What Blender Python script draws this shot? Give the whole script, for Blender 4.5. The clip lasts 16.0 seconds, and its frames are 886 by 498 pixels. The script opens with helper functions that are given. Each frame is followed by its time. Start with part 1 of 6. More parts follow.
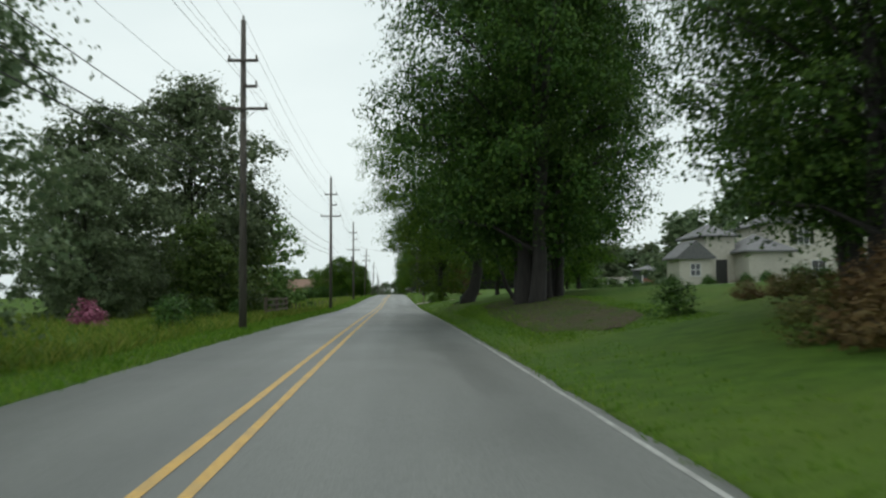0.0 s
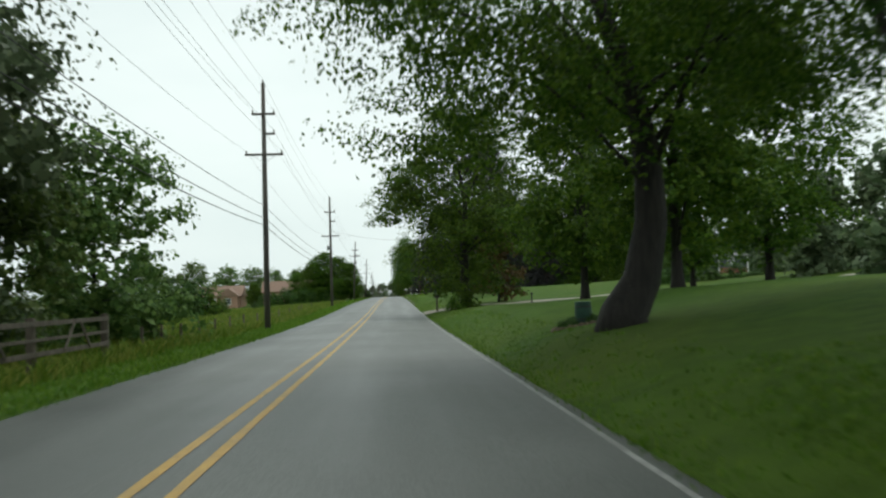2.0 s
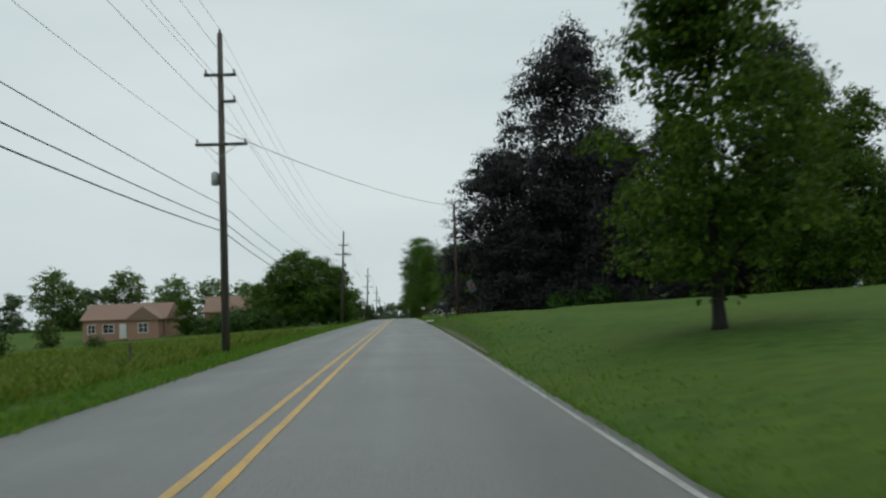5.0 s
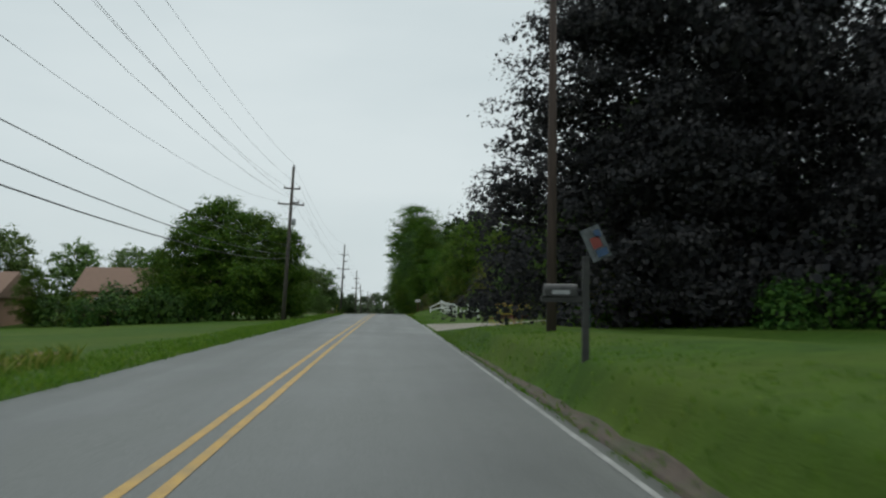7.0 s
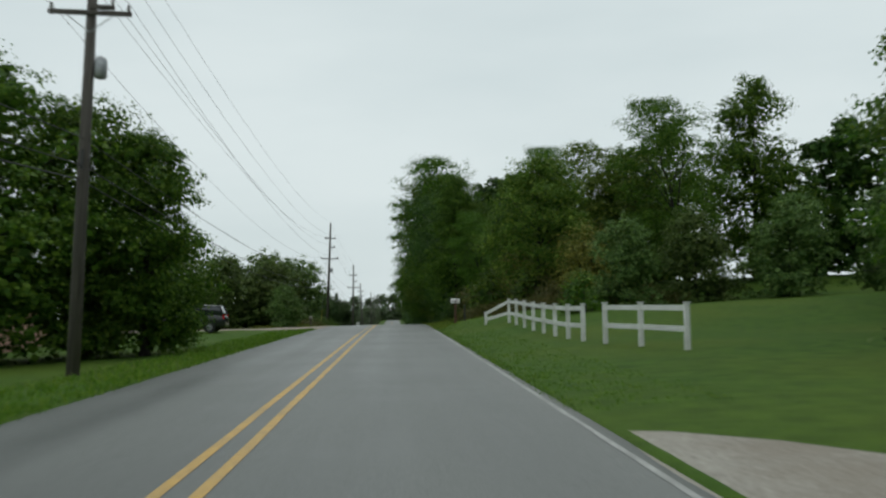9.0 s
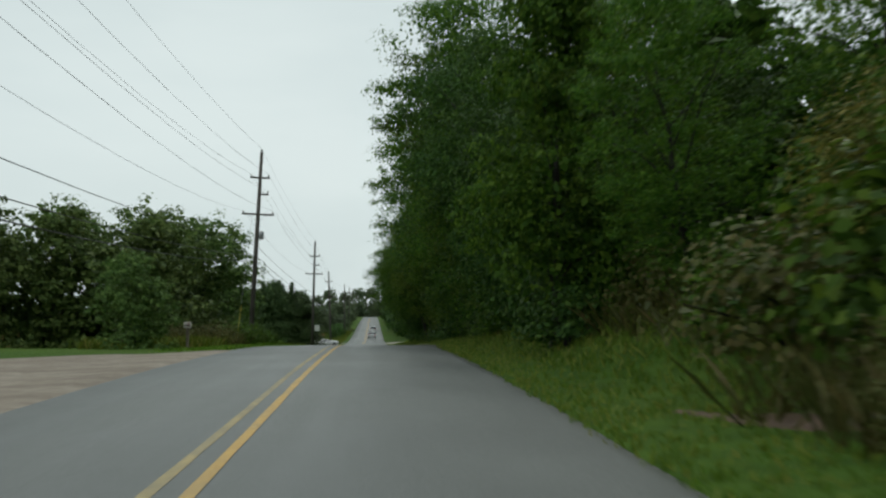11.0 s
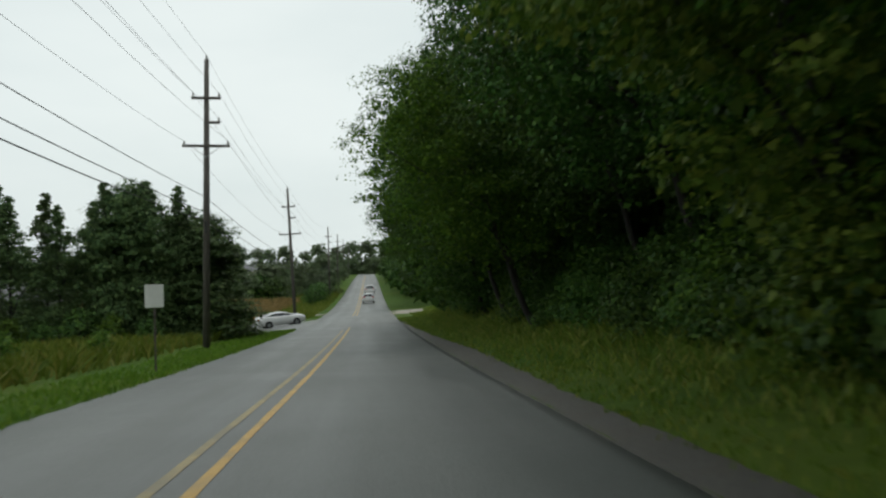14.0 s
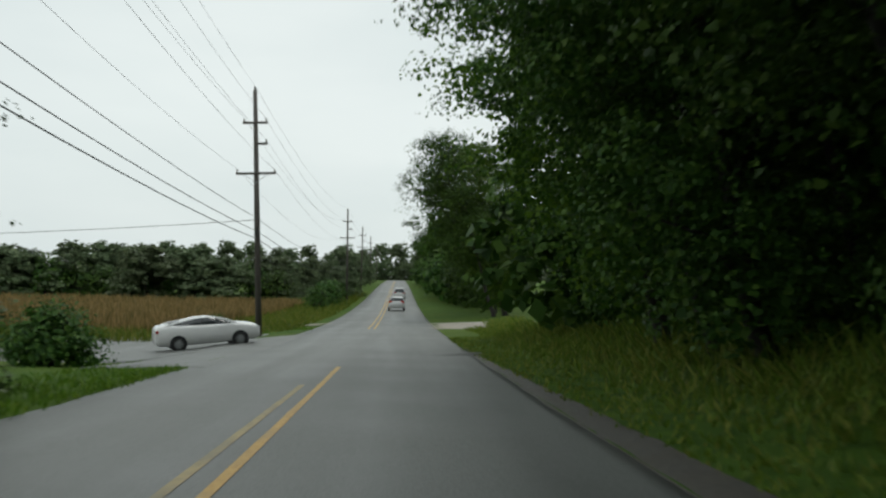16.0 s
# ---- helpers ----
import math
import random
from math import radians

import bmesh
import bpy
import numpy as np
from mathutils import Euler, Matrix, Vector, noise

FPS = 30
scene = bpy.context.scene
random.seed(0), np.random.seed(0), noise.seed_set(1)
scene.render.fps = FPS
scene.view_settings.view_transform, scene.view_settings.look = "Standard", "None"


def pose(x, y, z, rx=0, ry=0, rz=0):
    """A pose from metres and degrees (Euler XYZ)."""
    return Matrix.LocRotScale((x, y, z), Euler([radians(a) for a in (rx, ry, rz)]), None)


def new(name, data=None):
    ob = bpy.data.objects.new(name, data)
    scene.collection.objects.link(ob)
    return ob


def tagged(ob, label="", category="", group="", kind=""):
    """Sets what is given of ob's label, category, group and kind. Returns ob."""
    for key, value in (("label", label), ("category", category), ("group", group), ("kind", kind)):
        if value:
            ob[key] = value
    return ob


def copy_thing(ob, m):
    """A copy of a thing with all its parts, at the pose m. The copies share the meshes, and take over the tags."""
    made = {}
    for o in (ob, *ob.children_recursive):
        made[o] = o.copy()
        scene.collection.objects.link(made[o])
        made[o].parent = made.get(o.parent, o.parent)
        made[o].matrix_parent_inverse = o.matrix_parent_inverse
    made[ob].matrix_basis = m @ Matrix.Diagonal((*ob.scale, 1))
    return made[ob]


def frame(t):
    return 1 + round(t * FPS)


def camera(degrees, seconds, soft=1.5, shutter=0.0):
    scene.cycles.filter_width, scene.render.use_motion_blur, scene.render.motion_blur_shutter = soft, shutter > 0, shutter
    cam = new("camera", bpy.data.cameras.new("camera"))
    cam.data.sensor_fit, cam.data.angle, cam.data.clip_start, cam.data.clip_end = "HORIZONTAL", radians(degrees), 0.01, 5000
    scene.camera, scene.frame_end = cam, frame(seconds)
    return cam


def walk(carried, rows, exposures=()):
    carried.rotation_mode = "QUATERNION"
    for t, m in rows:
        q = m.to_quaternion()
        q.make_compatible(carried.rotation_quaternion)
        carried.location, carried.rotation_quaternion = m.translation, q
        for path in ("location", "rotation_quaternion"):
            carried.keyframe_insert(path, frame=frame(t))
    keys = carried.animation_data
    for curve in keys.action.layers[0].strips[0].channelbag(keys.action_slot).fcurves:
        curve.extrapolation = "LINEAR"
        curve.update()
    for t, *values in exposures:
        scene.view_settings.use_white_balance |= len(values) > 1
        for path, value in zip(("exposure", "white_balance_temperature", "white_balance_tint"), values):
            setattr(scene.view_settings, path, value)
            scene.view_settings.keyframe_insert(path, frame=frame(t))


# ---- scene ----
import itertools

# ---------------------------------------------------------------- profile of the road
SLOPE_AT = [-20, 71, 142, 212, 263, 303, 339, 384, 430, 470, 516, 587, 657, 749, 910]
SLOPE = [0.008, -0.0044, 0.0109, 0.0046, 0.0035, 0.0018, -0.0415, -0.0496, -0.0357, -0.0258, -0.0047, 0.010, 0.004, 0.0, -0.004]
_grid = np.arange(-120.0, 2000.0, 2.0)
_slope = np.interp(_grid, SLOPE_AT, SLOPE)
_height = np.concatenate([[0.0], np.cumsum((_slope[1:] + _slope[:-1]))])
_height -= np.interp(0.0, _grid, _height)


def road_z(y):
    """Height of the road's middle at the distance y along it."""
    return np.interp(y, _grid, _height)


EYE = 1.45
# ---------------------------------------------------------------- camera and its way
cam = camera(48.0, 16.0, soft=2.3, shutter=0.22)
ROWS = [
    (0.0, -0.06, 0.00, -2.74, 2.53, 0.48),
    (0.5, -0.02, 12.04, -2.71, 2.46, 0.65),
    (1.0, 0.09, 24.01, -3.21, 2.84, 2.66),
    (1.5, 0.20, 36.07, -3.06, 2.35, 1.73),
    (2.0, 0.17, 48.38, -2.88, 2.55, 1.89),
    (2.5, 0.16, 60.97, -2.59, 2.55, 0.32),
    (3.0, 0.23, 73.83, -2.19, 2.61, 2.57),
    (3.5, 0.18, 86.91, -2.26, 2.87, 2.39),
    (5.8, 0.06, 148.23, -2.31, 3.96, 1.62),
    (6.0, 0.15, 153.58, -2.40, 3.73, 1.22),
    (6.5, 0.18, 167.02, -2.39, 3.46, 1.97),
    (7.0, 0.19, 180.50, -3.13, 3.34, -0.68),
    (7.5, 0.36, 193.93, -2.26, 3.05, 2.40),
    (8.0, 0.18, 207.22, -3.08, 3.22, 2.23),
    (8.2, 0.13, 212.53, -2.82, 3.23, 0.79),
    (10.3, -0.05, 268.32, -2.60, 3.64, 1.65),
    (10.5, -0.07, 273.66, -2.53, 3.57, 1.57),
    (11.0, -0.11, 287.07, -4.03, 3.15, -0.06),
    (11.5, -0.08, 300.38, -3.66, 2.51, 0.45),
    (12.0, -0.12, 313.44, -3.43, 2.33, -0.48),
    (12.5, -0.05, 326.24, -2.96, 1.97, 0.15),
    (13.0, -0.19, 339.05, -2.78, 1.59, 1.16),
    (13.5, -0.15, 351.72, -3.45, 1.14, 0.59),
    (14.0, -0.12, 363.93, -4.27, 0.68, 1.37),
    (14.5, -0.08, 375.45, -3.85, 2.29, -1.40),
    (15.0, -0.04, 386.47, -2.97, 2.34, -0.79),
    (15.5, -0.07, 397.56, -2.64, 1.83, -0.66),
    (16.0, -0.06, 408.61, -2.51, 1.40, -1.14),
]
walk(cam, [(t, pose(x, y, EYE + float(road_z(y)), 90 + pitch, roll, yaw)) for t, x, y, yaw, pitch, roll in ROWS],
     exposures=[(0, 0.35, 6500, 2), (1.0, 0.42, 6500, 0), (1.8, 0.48, 6550, 0), (2.5, 0.25, 6500, 0), (3.0, 0.12, 6450, 1), (3.5, 0.02, 6400, 1), (6.0, 0.0, 6350, 4), (7.5, 0.05, 6350, 4), (8.2, 0.1, 6400, 4), (10.3, 0.05, 6400, 1), (11.0, 0.12, 6450, 1), (12.0, 0.3, 6550, 2), (14.0, 0.28, 6600, 4), (16.0, 0.25, 6600, 4)])

# ---------------------------------------------------------------- world, sun
world = bpy.data.worlds.new("overcast_sky")
scene.world = world
world.use_nodes = True
wn, wl = world.node_tree.nodes, world.node_tree.links
sky = wn.new("ShaderNodeTexSky")
sky.sky_type, sky.sun_disc, sky.sun_elevation, sky.sun_rotation = "NISHITA", False, radians(55), radians(200)
sky.air_density, sky.dust_density, sky.ozone_density = 1.0, 4.0, 1.0
dim = wn.new("ShaderNodeMixRGB")
dim.blend_type, dim.inputs[0].default_value, dim.inputs[2].default_value = "MULTIPLY", 1.0, (0.1, 0.1, 0.1, 1)
wl.new(sky.outputs[0], dim.inputs[1])
cloud_co = wn.new("ShaderNodeTexCoord")
cloud_map = wn.new("ShaderNodeMapping")
cloud_map.inputs["Scale"].default_value = (1.0, 1.0, 3.5)
wl.new(cloud_co.outputs["Generated"], cloud_map.inputs[0])
cloud = wn.new("ShaderNodeTexNoise")
cloud.inputs["Scale"].default_value, cloud.inputs["Detail"].default_value, cloud.inputs["Roughness"].default_value = 1.6, 5.0, 0.5
wl.new(cloud_map.outputs[0], cloud.inputs["Vector"])
cloud_ramp = wn.new("ShaderNodeValToRGB")
cloud_ramp.color_ramp.elements[0].position, cloud_ramp.color_ramp.elements[0].color = 0.3, (0.60, 0.66, 0.69, 1)
cloud_ramp.color_ramp.elements[1].position, cloud_ramp.color_ramp.elements[1].color = 0.7, (0.76, 0.80, 0.82, 1)
wl.new(cloud.outputs[0], cloud_ramp.inputs[0])
veil = wn.new("ShaderNodeMixRGB")
veil.inputs[0].default_value = 0.93
wl.new(dim.outputs[0], veil.inputs[1])
wl.new(cloud_ramp.outputs[0], veil.inputs[2])
wl.new(veil.outputs[0], wn["Background"].inputs["Color"])
wn["Background"].inputs["Strength"].default_value = 0.95

sun = new("sun", bpy.data.lights.new("sun", "SUN"))
sun.data.energy, sun.data.angle, sun.data.color = 0.7, radians(30), (1.0, 0.98, 0.95)
sun.matrix_world = pose(0, 0, 60, 35, 0, 160)


# ---------------------------------------------------------------- materials
def material(name, colors, rough=0.7, scale=5.0, bump=0.0, bump_scale=40.0, metal=0.0, spec=0.5, detail=6.0,
             second=None, second_scale=0.4, second_amount=0.5, stretch=(1, 1, 1), island=0.0, rough_var=0.0):
    """A noise-varied surface. colors: from dark to light. second: colour of stains at a larger scale."""
    m = bpy.data.materials.new(name)
    m.use_nodes = True
    n, l = m.node_tree.nodes, m.node_tree.links
    b = n["Principled BSDF"]
    b.inputs["Metallic"].default_value, b.inputs["Specular IOR Level"].default_value = metal, spec
    b.inputs["Roughness"].default_value = rough
    co = n.new("ShaderNodeTexCoord")
    mp = n.new("ShaderNodeMapping")
    mp.inputs["Scale"].default_value = stretch
    l.new(co.outputs["Object"], mp.inputs[0])
    no = n.new("ShaderNodeTexNoise")
    no.inputs["Scale"].default_value, no.inputs["Detail"].default_value = scale, detail
    l.new(mp.outputs[0], no.inputs["Vector"])
    ramp = n.new("ShaderNodeValToRGB")
    els = ramp.color_ramp.elements
    while len(els) < len(colors):
        els.new(0.5)
    for i, c in enumerate(colors):
        els[i].position = 0.3 + 0.4 * i / max(1, len(colors) - 1)
        els[i].color = (*c, 1)
    l.new(no.outputs[0], ramp.inputs[0])
    out = ramp.outputs[0]
    if second:
        n2 = n.new("ShaderNodeTexNoise")
        n2.inputs["Scale"].default_value, n2.inputs["Detail"].default_value = second_scale, 4.0
        l.new(mp.outputs[0], n2.inputs["Vector"])
        r2 = n.new("ShaderNodeMapRange")
        r2.inputs["From Min"].default_value, r2.inputs["From Max"].default_value = 0.42, 0.68
        r2.inputs["To Max"].default_value = second_amount
        l.new(n2.outputs[0], r2.inputs["Value"])
        mx = n.new("ShaderNodeMixRGB")
        mx.inputs[2].default_value = (*second, 1)
        l.new(r2.outputs[0], mx.inputs[0])
        l.new(out, mx.inputs[1])
        out = mx.outputs[0]
    if island:
        ge = n.new("ShaderNodeNewGeometry")
        hs = n.new("ShaderNodeHueSaturation")
        mr = n.new("ShaderNodeMapRange")
        mr.inputs["To Min"].default_value, mr.inputs["To Max"].default_value = 1 - island, 1 + island
        l.new(ge.outputs["Random Per Island"], mr.inputs["Value"])
        l.new(mr.outputs[0], hs.inputs["Value"])
        l.new(out, hs.inputs["Color"])
        out = hs.outputs[0]
    l.new(out, b.inputs["Base Color"])
    if rough_var:
        r3 = n.new("ShaderNodeMapRange")
        r3.inputs["To Min"].default_value, r3.inputs["To Max"].default_value = rough - rough_var, rough + rough_var
        l.new(no.outputs[0], r3.inputs["Value"])
        l.new(r3.outputs[0], b.inputs["Roughness"])
    if bump:
        n3 = n.new("ShaderNodeTexNoise")
        n3.inputs["Scale"].default_value, n3.inputs["Detail"].default_value = bump_scale, 5.0
        l.new(mp.outputs[0], n3.inputs["Vector"])
        bp = n.new("ShaderNodeBump")
        bp.inputs["Strength"].default_value, bp.inputs["Distance"].default_value = bump, 0.03
        l.new(n3.outputs[0], bp.inputs["Height"])
        l.new(bp.outputs[0], b.inputs["Normal"])
    return m


def leaf_material(name, dark, mid, light, thin=0.3):
    """Leaves: each leaf has its own shade, each tree its own tint, and light passes through."""
    m = bpy.data.materials.new(name)
    m.use_nodes = True
    n, l = m.node_tree.nodes, m.node_tree.links
    b, out = n["Principled BSDF"], n["Material Output"]
    ge = n.new("ShaderNodeNewGeometry")
    ramp = n.new("ShaderNodeValToRGB")
    els = ramp.color_ramp.elements
    els.new(0.55)
    for e, c, p in zip(els, (dark, mid, light), (0.0, 0.55, 1.0)):
        e.color, e.position = (*c, 1), p
    l.new(ge.outputs["Random Per Island"], ramp.inputs[0])
    info = n.new("ShaderNodeObjectInfo")
    hs = n.new("ShaderNodeHueSaturation")
    mr = n.new("ShaderNodeMapRange")
    mr.inputs["To Min"].default_value, mr.inputs["To Max"].default_value = 0.8, 1.2
    l.new(info.outputs["Random"], mr.inputs["Value"])
    l.new(mr.outputs[0], hs.inputs["Value"])
    mh = n.new("ShaderNodeMapRange")
    mh.inputs["To Min"].default_value, mh.inputs["To Max"].default_value = 0.485, 0.51
    l.new(info.outputs["Random"], mh.inputs["Value"])
    l.new(mh.outputs[0], hs.inputs["Hue"])
    l.new(ramp.outputs[0], hs.inputs["Color"])
    l.new(hs.outputs[0], b.inputs["Base Color"])
    b.inputs["Roughness"].default_value, b.inputs["Specular IOR Level"].default_value = 0.55, 0.14
    tr = n.new("ShaderNodeBsdfTranslucent")
    l.new(hs.outputs[0], tr.inputs["Color"])
    mix = n.new("ShaderNodeMixShader")
    mix.inputs[0].default_value = thin
    l.new(b.outputs[0], mix.inputs[1])
    l.new(tr.outputs[0], mix.inputs[2])
    l.new(mix.outputs[0], out.inputs["Surface"])
    return m


def glass_material(name, tint=(0.02, 0.025, 0.03), rough=0.05):
    m = bpy.data.materials.new(name)
    m.use_nodes = True
    b = m.node_tree.nodes["Principled BSDF"]
    b.inputs["Base Color"].default_value, b.inputs["Roughness"].default_value = (*tint, 1), rough
    b.inputs["Specular IOR Level"].default_value = 0.8
    return m


ASPHALT = material("wet_asphalt", [(0.084, 0.089, 0.083), (0.138, 0.144, 0.136)], rough=0.5, scale=60, bump=0.25, bump_scale=220,
                   second=(0.07, 0.075, 0.07), second_scale=0.35, second_amount=0.5, stretch=(1, 0.12, 1), rough_var=0.12)


def wheel_tracks(m):
    """Faint darker bands where the tyres run, broken up along the road, and a paler crown."""
    n, l = m.node_tree.nodes, m.node_tree.links
    b = n["Principled BSDF"]
    old = b.inputs["Base Color"].links[0].from_socket
    co = n.new("ShaderNodeTexCoord")
    sx = n.new("ShaderNodeSeparateXYZ")
    l.new(co.outputs["Object"], sx.inputs[0])
    wav = n.new("ShaderNodeMath")
    wav.operation, wav.inputs[1].default_value = "MULTIPLY", 2 * math.pi / 1.75
    l.new(sx.outputs["X"], wav.inputs[0])
    sn = n.new("ShaderNodeMath")
    sn.operation = "SINE"
    l.new(wav.outputs[0], sn.inputs[0])
    mp = n.new("ShaderNodeMapping")
    mp.inputs["Scale"].default_value = (1.2, 0.05, 1)
    l.new(co.outputs["Object"], mp.inputs[0])
    no = n.new("ShaderNodeTexNoise")
    no.inputs["Scale"].default_value, no.inputs["Detail"].default_value = 1.0, 5.0
    l.new(mp.outputs[0], no.inputs["Vector"])
    pa = n.new("ShaderNodeTexNoise")
    pa.inputs["Scale"].default_value, pa.inputs["Detail"].default_value = 0.22, 6.0
    l.new(co.outputs["Object"], pa.inputs["Vector"])
    add = n.new("ShaderNodeMath")
    add.operation, add.inputs[1].default_value = "MULTIPLY_ADD", 0.10
    l.new(sn.outputs[0], add.inputs[0])
    l.new(no.outputs[0], add.inputs[2])
    add2 = n.new("ShaderNodeMath")
    add2.operation = "ADD"
    l.new(add.outputs[0], add2.inputs[0])
    l.new(pa.outputs[0], add2.inputs[1])
    mr = n.new("ShaderNodeMapRange")
    mr.inputs["From Min"].default_value, mr.inputs["From Max"].default_value = 0.75, 1.25
    mr.inputs["To Min"].default_value, mr.inputs["To Max"].default_value = 0.83, 1.14
    l.new(add2.outputs[0], mr.inputs["Value"])
    hs = n.new("ShaderNodeHueSaturation")
    l.new(mr.outputs[0], hs.inputs["Value"])
    l.new(old, hs.inputs["Color"])
    l.new(hs.outputs[0], b.inputs["Base Color"])
    mr2 = n.new("ShaderNodeMapRange")
    mr2.inputs["From Min"].default_value, mr2.inputs["From Max"].default_value = 0.75, 1.25
    mr2.inputs["To Min"].default_value, mr2.inputs["To Max"].default_value = 0.43, 0.59
    l.new(add2.outputs[0], mr2.inputs["Value"])
    l.new(mr2.outputs[0], b.inputs["Roughness"])


wheel_tracks(ASPHALT)
YELLOW = material("yellow_road_paint", [(0.40, 0.23, 0.045), (0.58, 0.36, 0.08)], rough=0.6, scale=14,
                  second=(0.30, 0.22, 0.10), second_scale=1.5, second_amount=0.6, bump=0.2, bump_scale=150)
PALE_YELLOW = material("pale_worn_road_paint", [(0.22, 0.185, 0.10), (0.42, 0.31, 0.12)], rough=0.6, scale=7,
                       second=(0.17, 0.155, 0.11), second_scale=0.9, second_amount=0.8, bump=0.2, bump_scale=150)
WHITE_LINE = material("worn_white_road_paint", [(0.20, 0.20, 0.19), (0.40, 0.40, 0.38)], rough=0.6, scale=10,
                      second=(0.16, 0.16, 0.15), second_scale=1.2, second_amount=0.8)
GRAVEL = material("pale_gravel", [(0.20, 0.18, 0.15), (0.42, 0.39, 0.34)], rough=0.9, scale=18, bump=0.6, bump_scale=60,
                  second=(0.17, 0.13, 0.09), second_scale=0.5, second_amount=0.5)
MUD = material("brown_gravel_and_mud", [(0.16, 0.12, 0.085), (0.33, 0.28, 0.22)], rough=0.75, scale=9, bump=0.6, bump_scale=50,
               second=(0.11, 0.075, 0.05), second_scale=0.8, second_amount=0.7, stretch=(0.4, 1, 1))
WET_MUD = material("wet_reddish_mud", [(0.05, 0.036, 0.026), (0.12, 0.085, 0.06)], rough=0.8, scale=7, bump=0.6, bump_scale=40,
                   second=(0.04, 0.06, 0.015), second_scale=1.2, second_amount=0.7)
LAWN = material("grass_ground", [(0.030, 0.069, 0.006), (0.061, 0.119, 0.011)], rough=0.95, scale=2.2, detail=12, bump=0.8, bump_scale=30,
                second=(0.088, 0.12, 0.014), second_scale=0.12, second_amount=0.6, spec=0.15)
SHOULDER = material("wet_shoulder", [(0.042, 0.040, 0.034), (0.092, 0.084, 0.070)], rough=0.62, scale=11, bump=0.6, bump_scale=70, second=(0.06, 0.05, 0.032), second_scale=1.3, second_amount=0.6)
BARE_SOIL = material("bare_reddish_soil", [(0.085, 0.052, 0.032), (0.17, 0.108, 0.068)], rough=0.85, scale=6, bump=0.8, bump_scale=30, second=(0.05, 0.034, 0.022), second_scale=1.5, second_amount=0.6)
LEAF_LITTER = material("damp_earth_and_litter", [(0.040, 0.036, 0.020), (0.092, 0.078, 0.046)], rough=0.95, scale=14, bump=0.9, bump_scale=50, spec=0.1, second=(0.036, 0.062, 0.012), second_scale=0.7, second_amount=0.9)
GRASS = leaf_material("grass_blades", (0.055, 0.12, 0.01), (0.105, 0.205, 0.017), (0.18, 0.25, 0.035), 0.3)
WEED = leaf_material("roadside_weeds", (0.068, 0.125, 0.013), (0.13, 0.19, 0.023), (0.24, 0.24, 0.055), 0.25)
DRY_WEED = leaf_material("dry_weeds", (0.05, 0.066, 0.016), (0.095, 0.104, 0.026), (0.15, 0.125, 0.045), 0.25)
CORN = leaf_material("ripening_corn", (0.10, 0.085, 0.03), (0.21, 0.14, 0.06), (0.30, 0.20, 0.09), 0.3)
LEAF = leaf_material("green_leaves", (0.031, 0.076, 0.009), (0.066, 0.138, 0.013), (0.136, 0.216, 0.025), 0.4)
# On the woods' trees this deep green also stands for shade.
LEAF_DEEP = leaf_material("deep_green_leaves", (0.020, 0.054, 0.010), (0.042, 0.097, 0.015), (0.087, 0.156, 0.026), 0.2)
LEAF_LIGHT = leaf_material("light_green_leaves", (0.045, 0.095, 0.011), (0.098, 0.169, 0.021), (0.199, 0.256, 0.041), 0.4)
LEAF_PURPLE = leaf_material("dark_purple_leaves", (0.020, 0.022, 0.024), (0.040, 0.040, 0.043), (0.075, 0.071, 0.070))
LEAF_CONIFER = leaf_material("conifer_sprays", (0.038, 0.076, 0.029), (0.074, 0.125, 0.044), (0.127, 0.180, 0.061), 0.2)
LEAF_YELLOW = leaf_material("yellowing_leaves", (0.08, 0.10, 0.02), (0.17, 0.18, 0.03), (0.28, 0.25, 0.05))
# Scrub leaves lightened and greyed in colour to stand for haze.
LEAF_SCRUB_HAZED = leaf_material("haze_greyed_leaves", (0.050, 0.094, 0.024), (0.103, 0.170, 0.042), (0.182, 0.255, 0.07))
# Leaf colour paled and greyed to stand for haze over the trees.
LEAF_HAZED = leaf_material("haze_paled_leaves", (0.062, 0.095, 0.045), (0.115, 0.16, 0.08), (0.18, 0.225, 0.12))
LEAF_RUST = leaf_material("rust_coloured_leaves", (0.07, 0.05, 0.02), (0.13, 0.08, 0.03), (0.16, 0.12, 0.05))
PINK = leaf_material("pink_blossom", (0.16, 0.05, 0.08), (0.32, 0.09, 0.16), (0.45, 0.2, 0.28))
BARK = material("wet_bark", [(0.010, 0.009, 0.008), (0.034, 0.029, 0.025)], rough=0.85, scale=9, bump=0.9, bump_scale=25, stretch=(1, 1, 0.2))
POLE_WOOD = material("weathered_pole_wood", [(0.06, 0.052, 0.046), (0.13, 0.115, 0.10)], rough=0.85, scale=12, bump=0.5, bump_scale=40,
                     stretch=(1, 1, 0.06), second=(0.05, 0.045, 0.04), second_scale=0.8)
FENCE_WOOD = material("weathered_fence_wood", [(0.07, 0.058, 0.045), (0.17, 0.14, 0.11)], rough=0.9, scale=10, bump=0.5, bump_scale=30, stretch=(1, 1, 0.2))
METAL = material("galvanised_metal", [(0.28, 0.29, 0.30), (0.42, 0.43, 0.44)], rough=0.45, scale=8, metal=0.7)
INSULATOR = material("grey_porcelain", [(0.16, 0.15, 0.14), (0.24, 0.23, 0.22)], rough=0.3, scale=6)
CABLE = material("black_cable", [(0.012, 0.012, 0.012), (0.03, 0.03, 0.03)], rough=0.6, scale=3)
WHITE_PAINT = material("white_paint", [(0.68, 0.68, 0.66), (0.8, 0.8, 0.78)], rough=0.5, scale=6, second=(0.5, 0.5, 0.46), second_scale=1.5, second_amount=0.4)
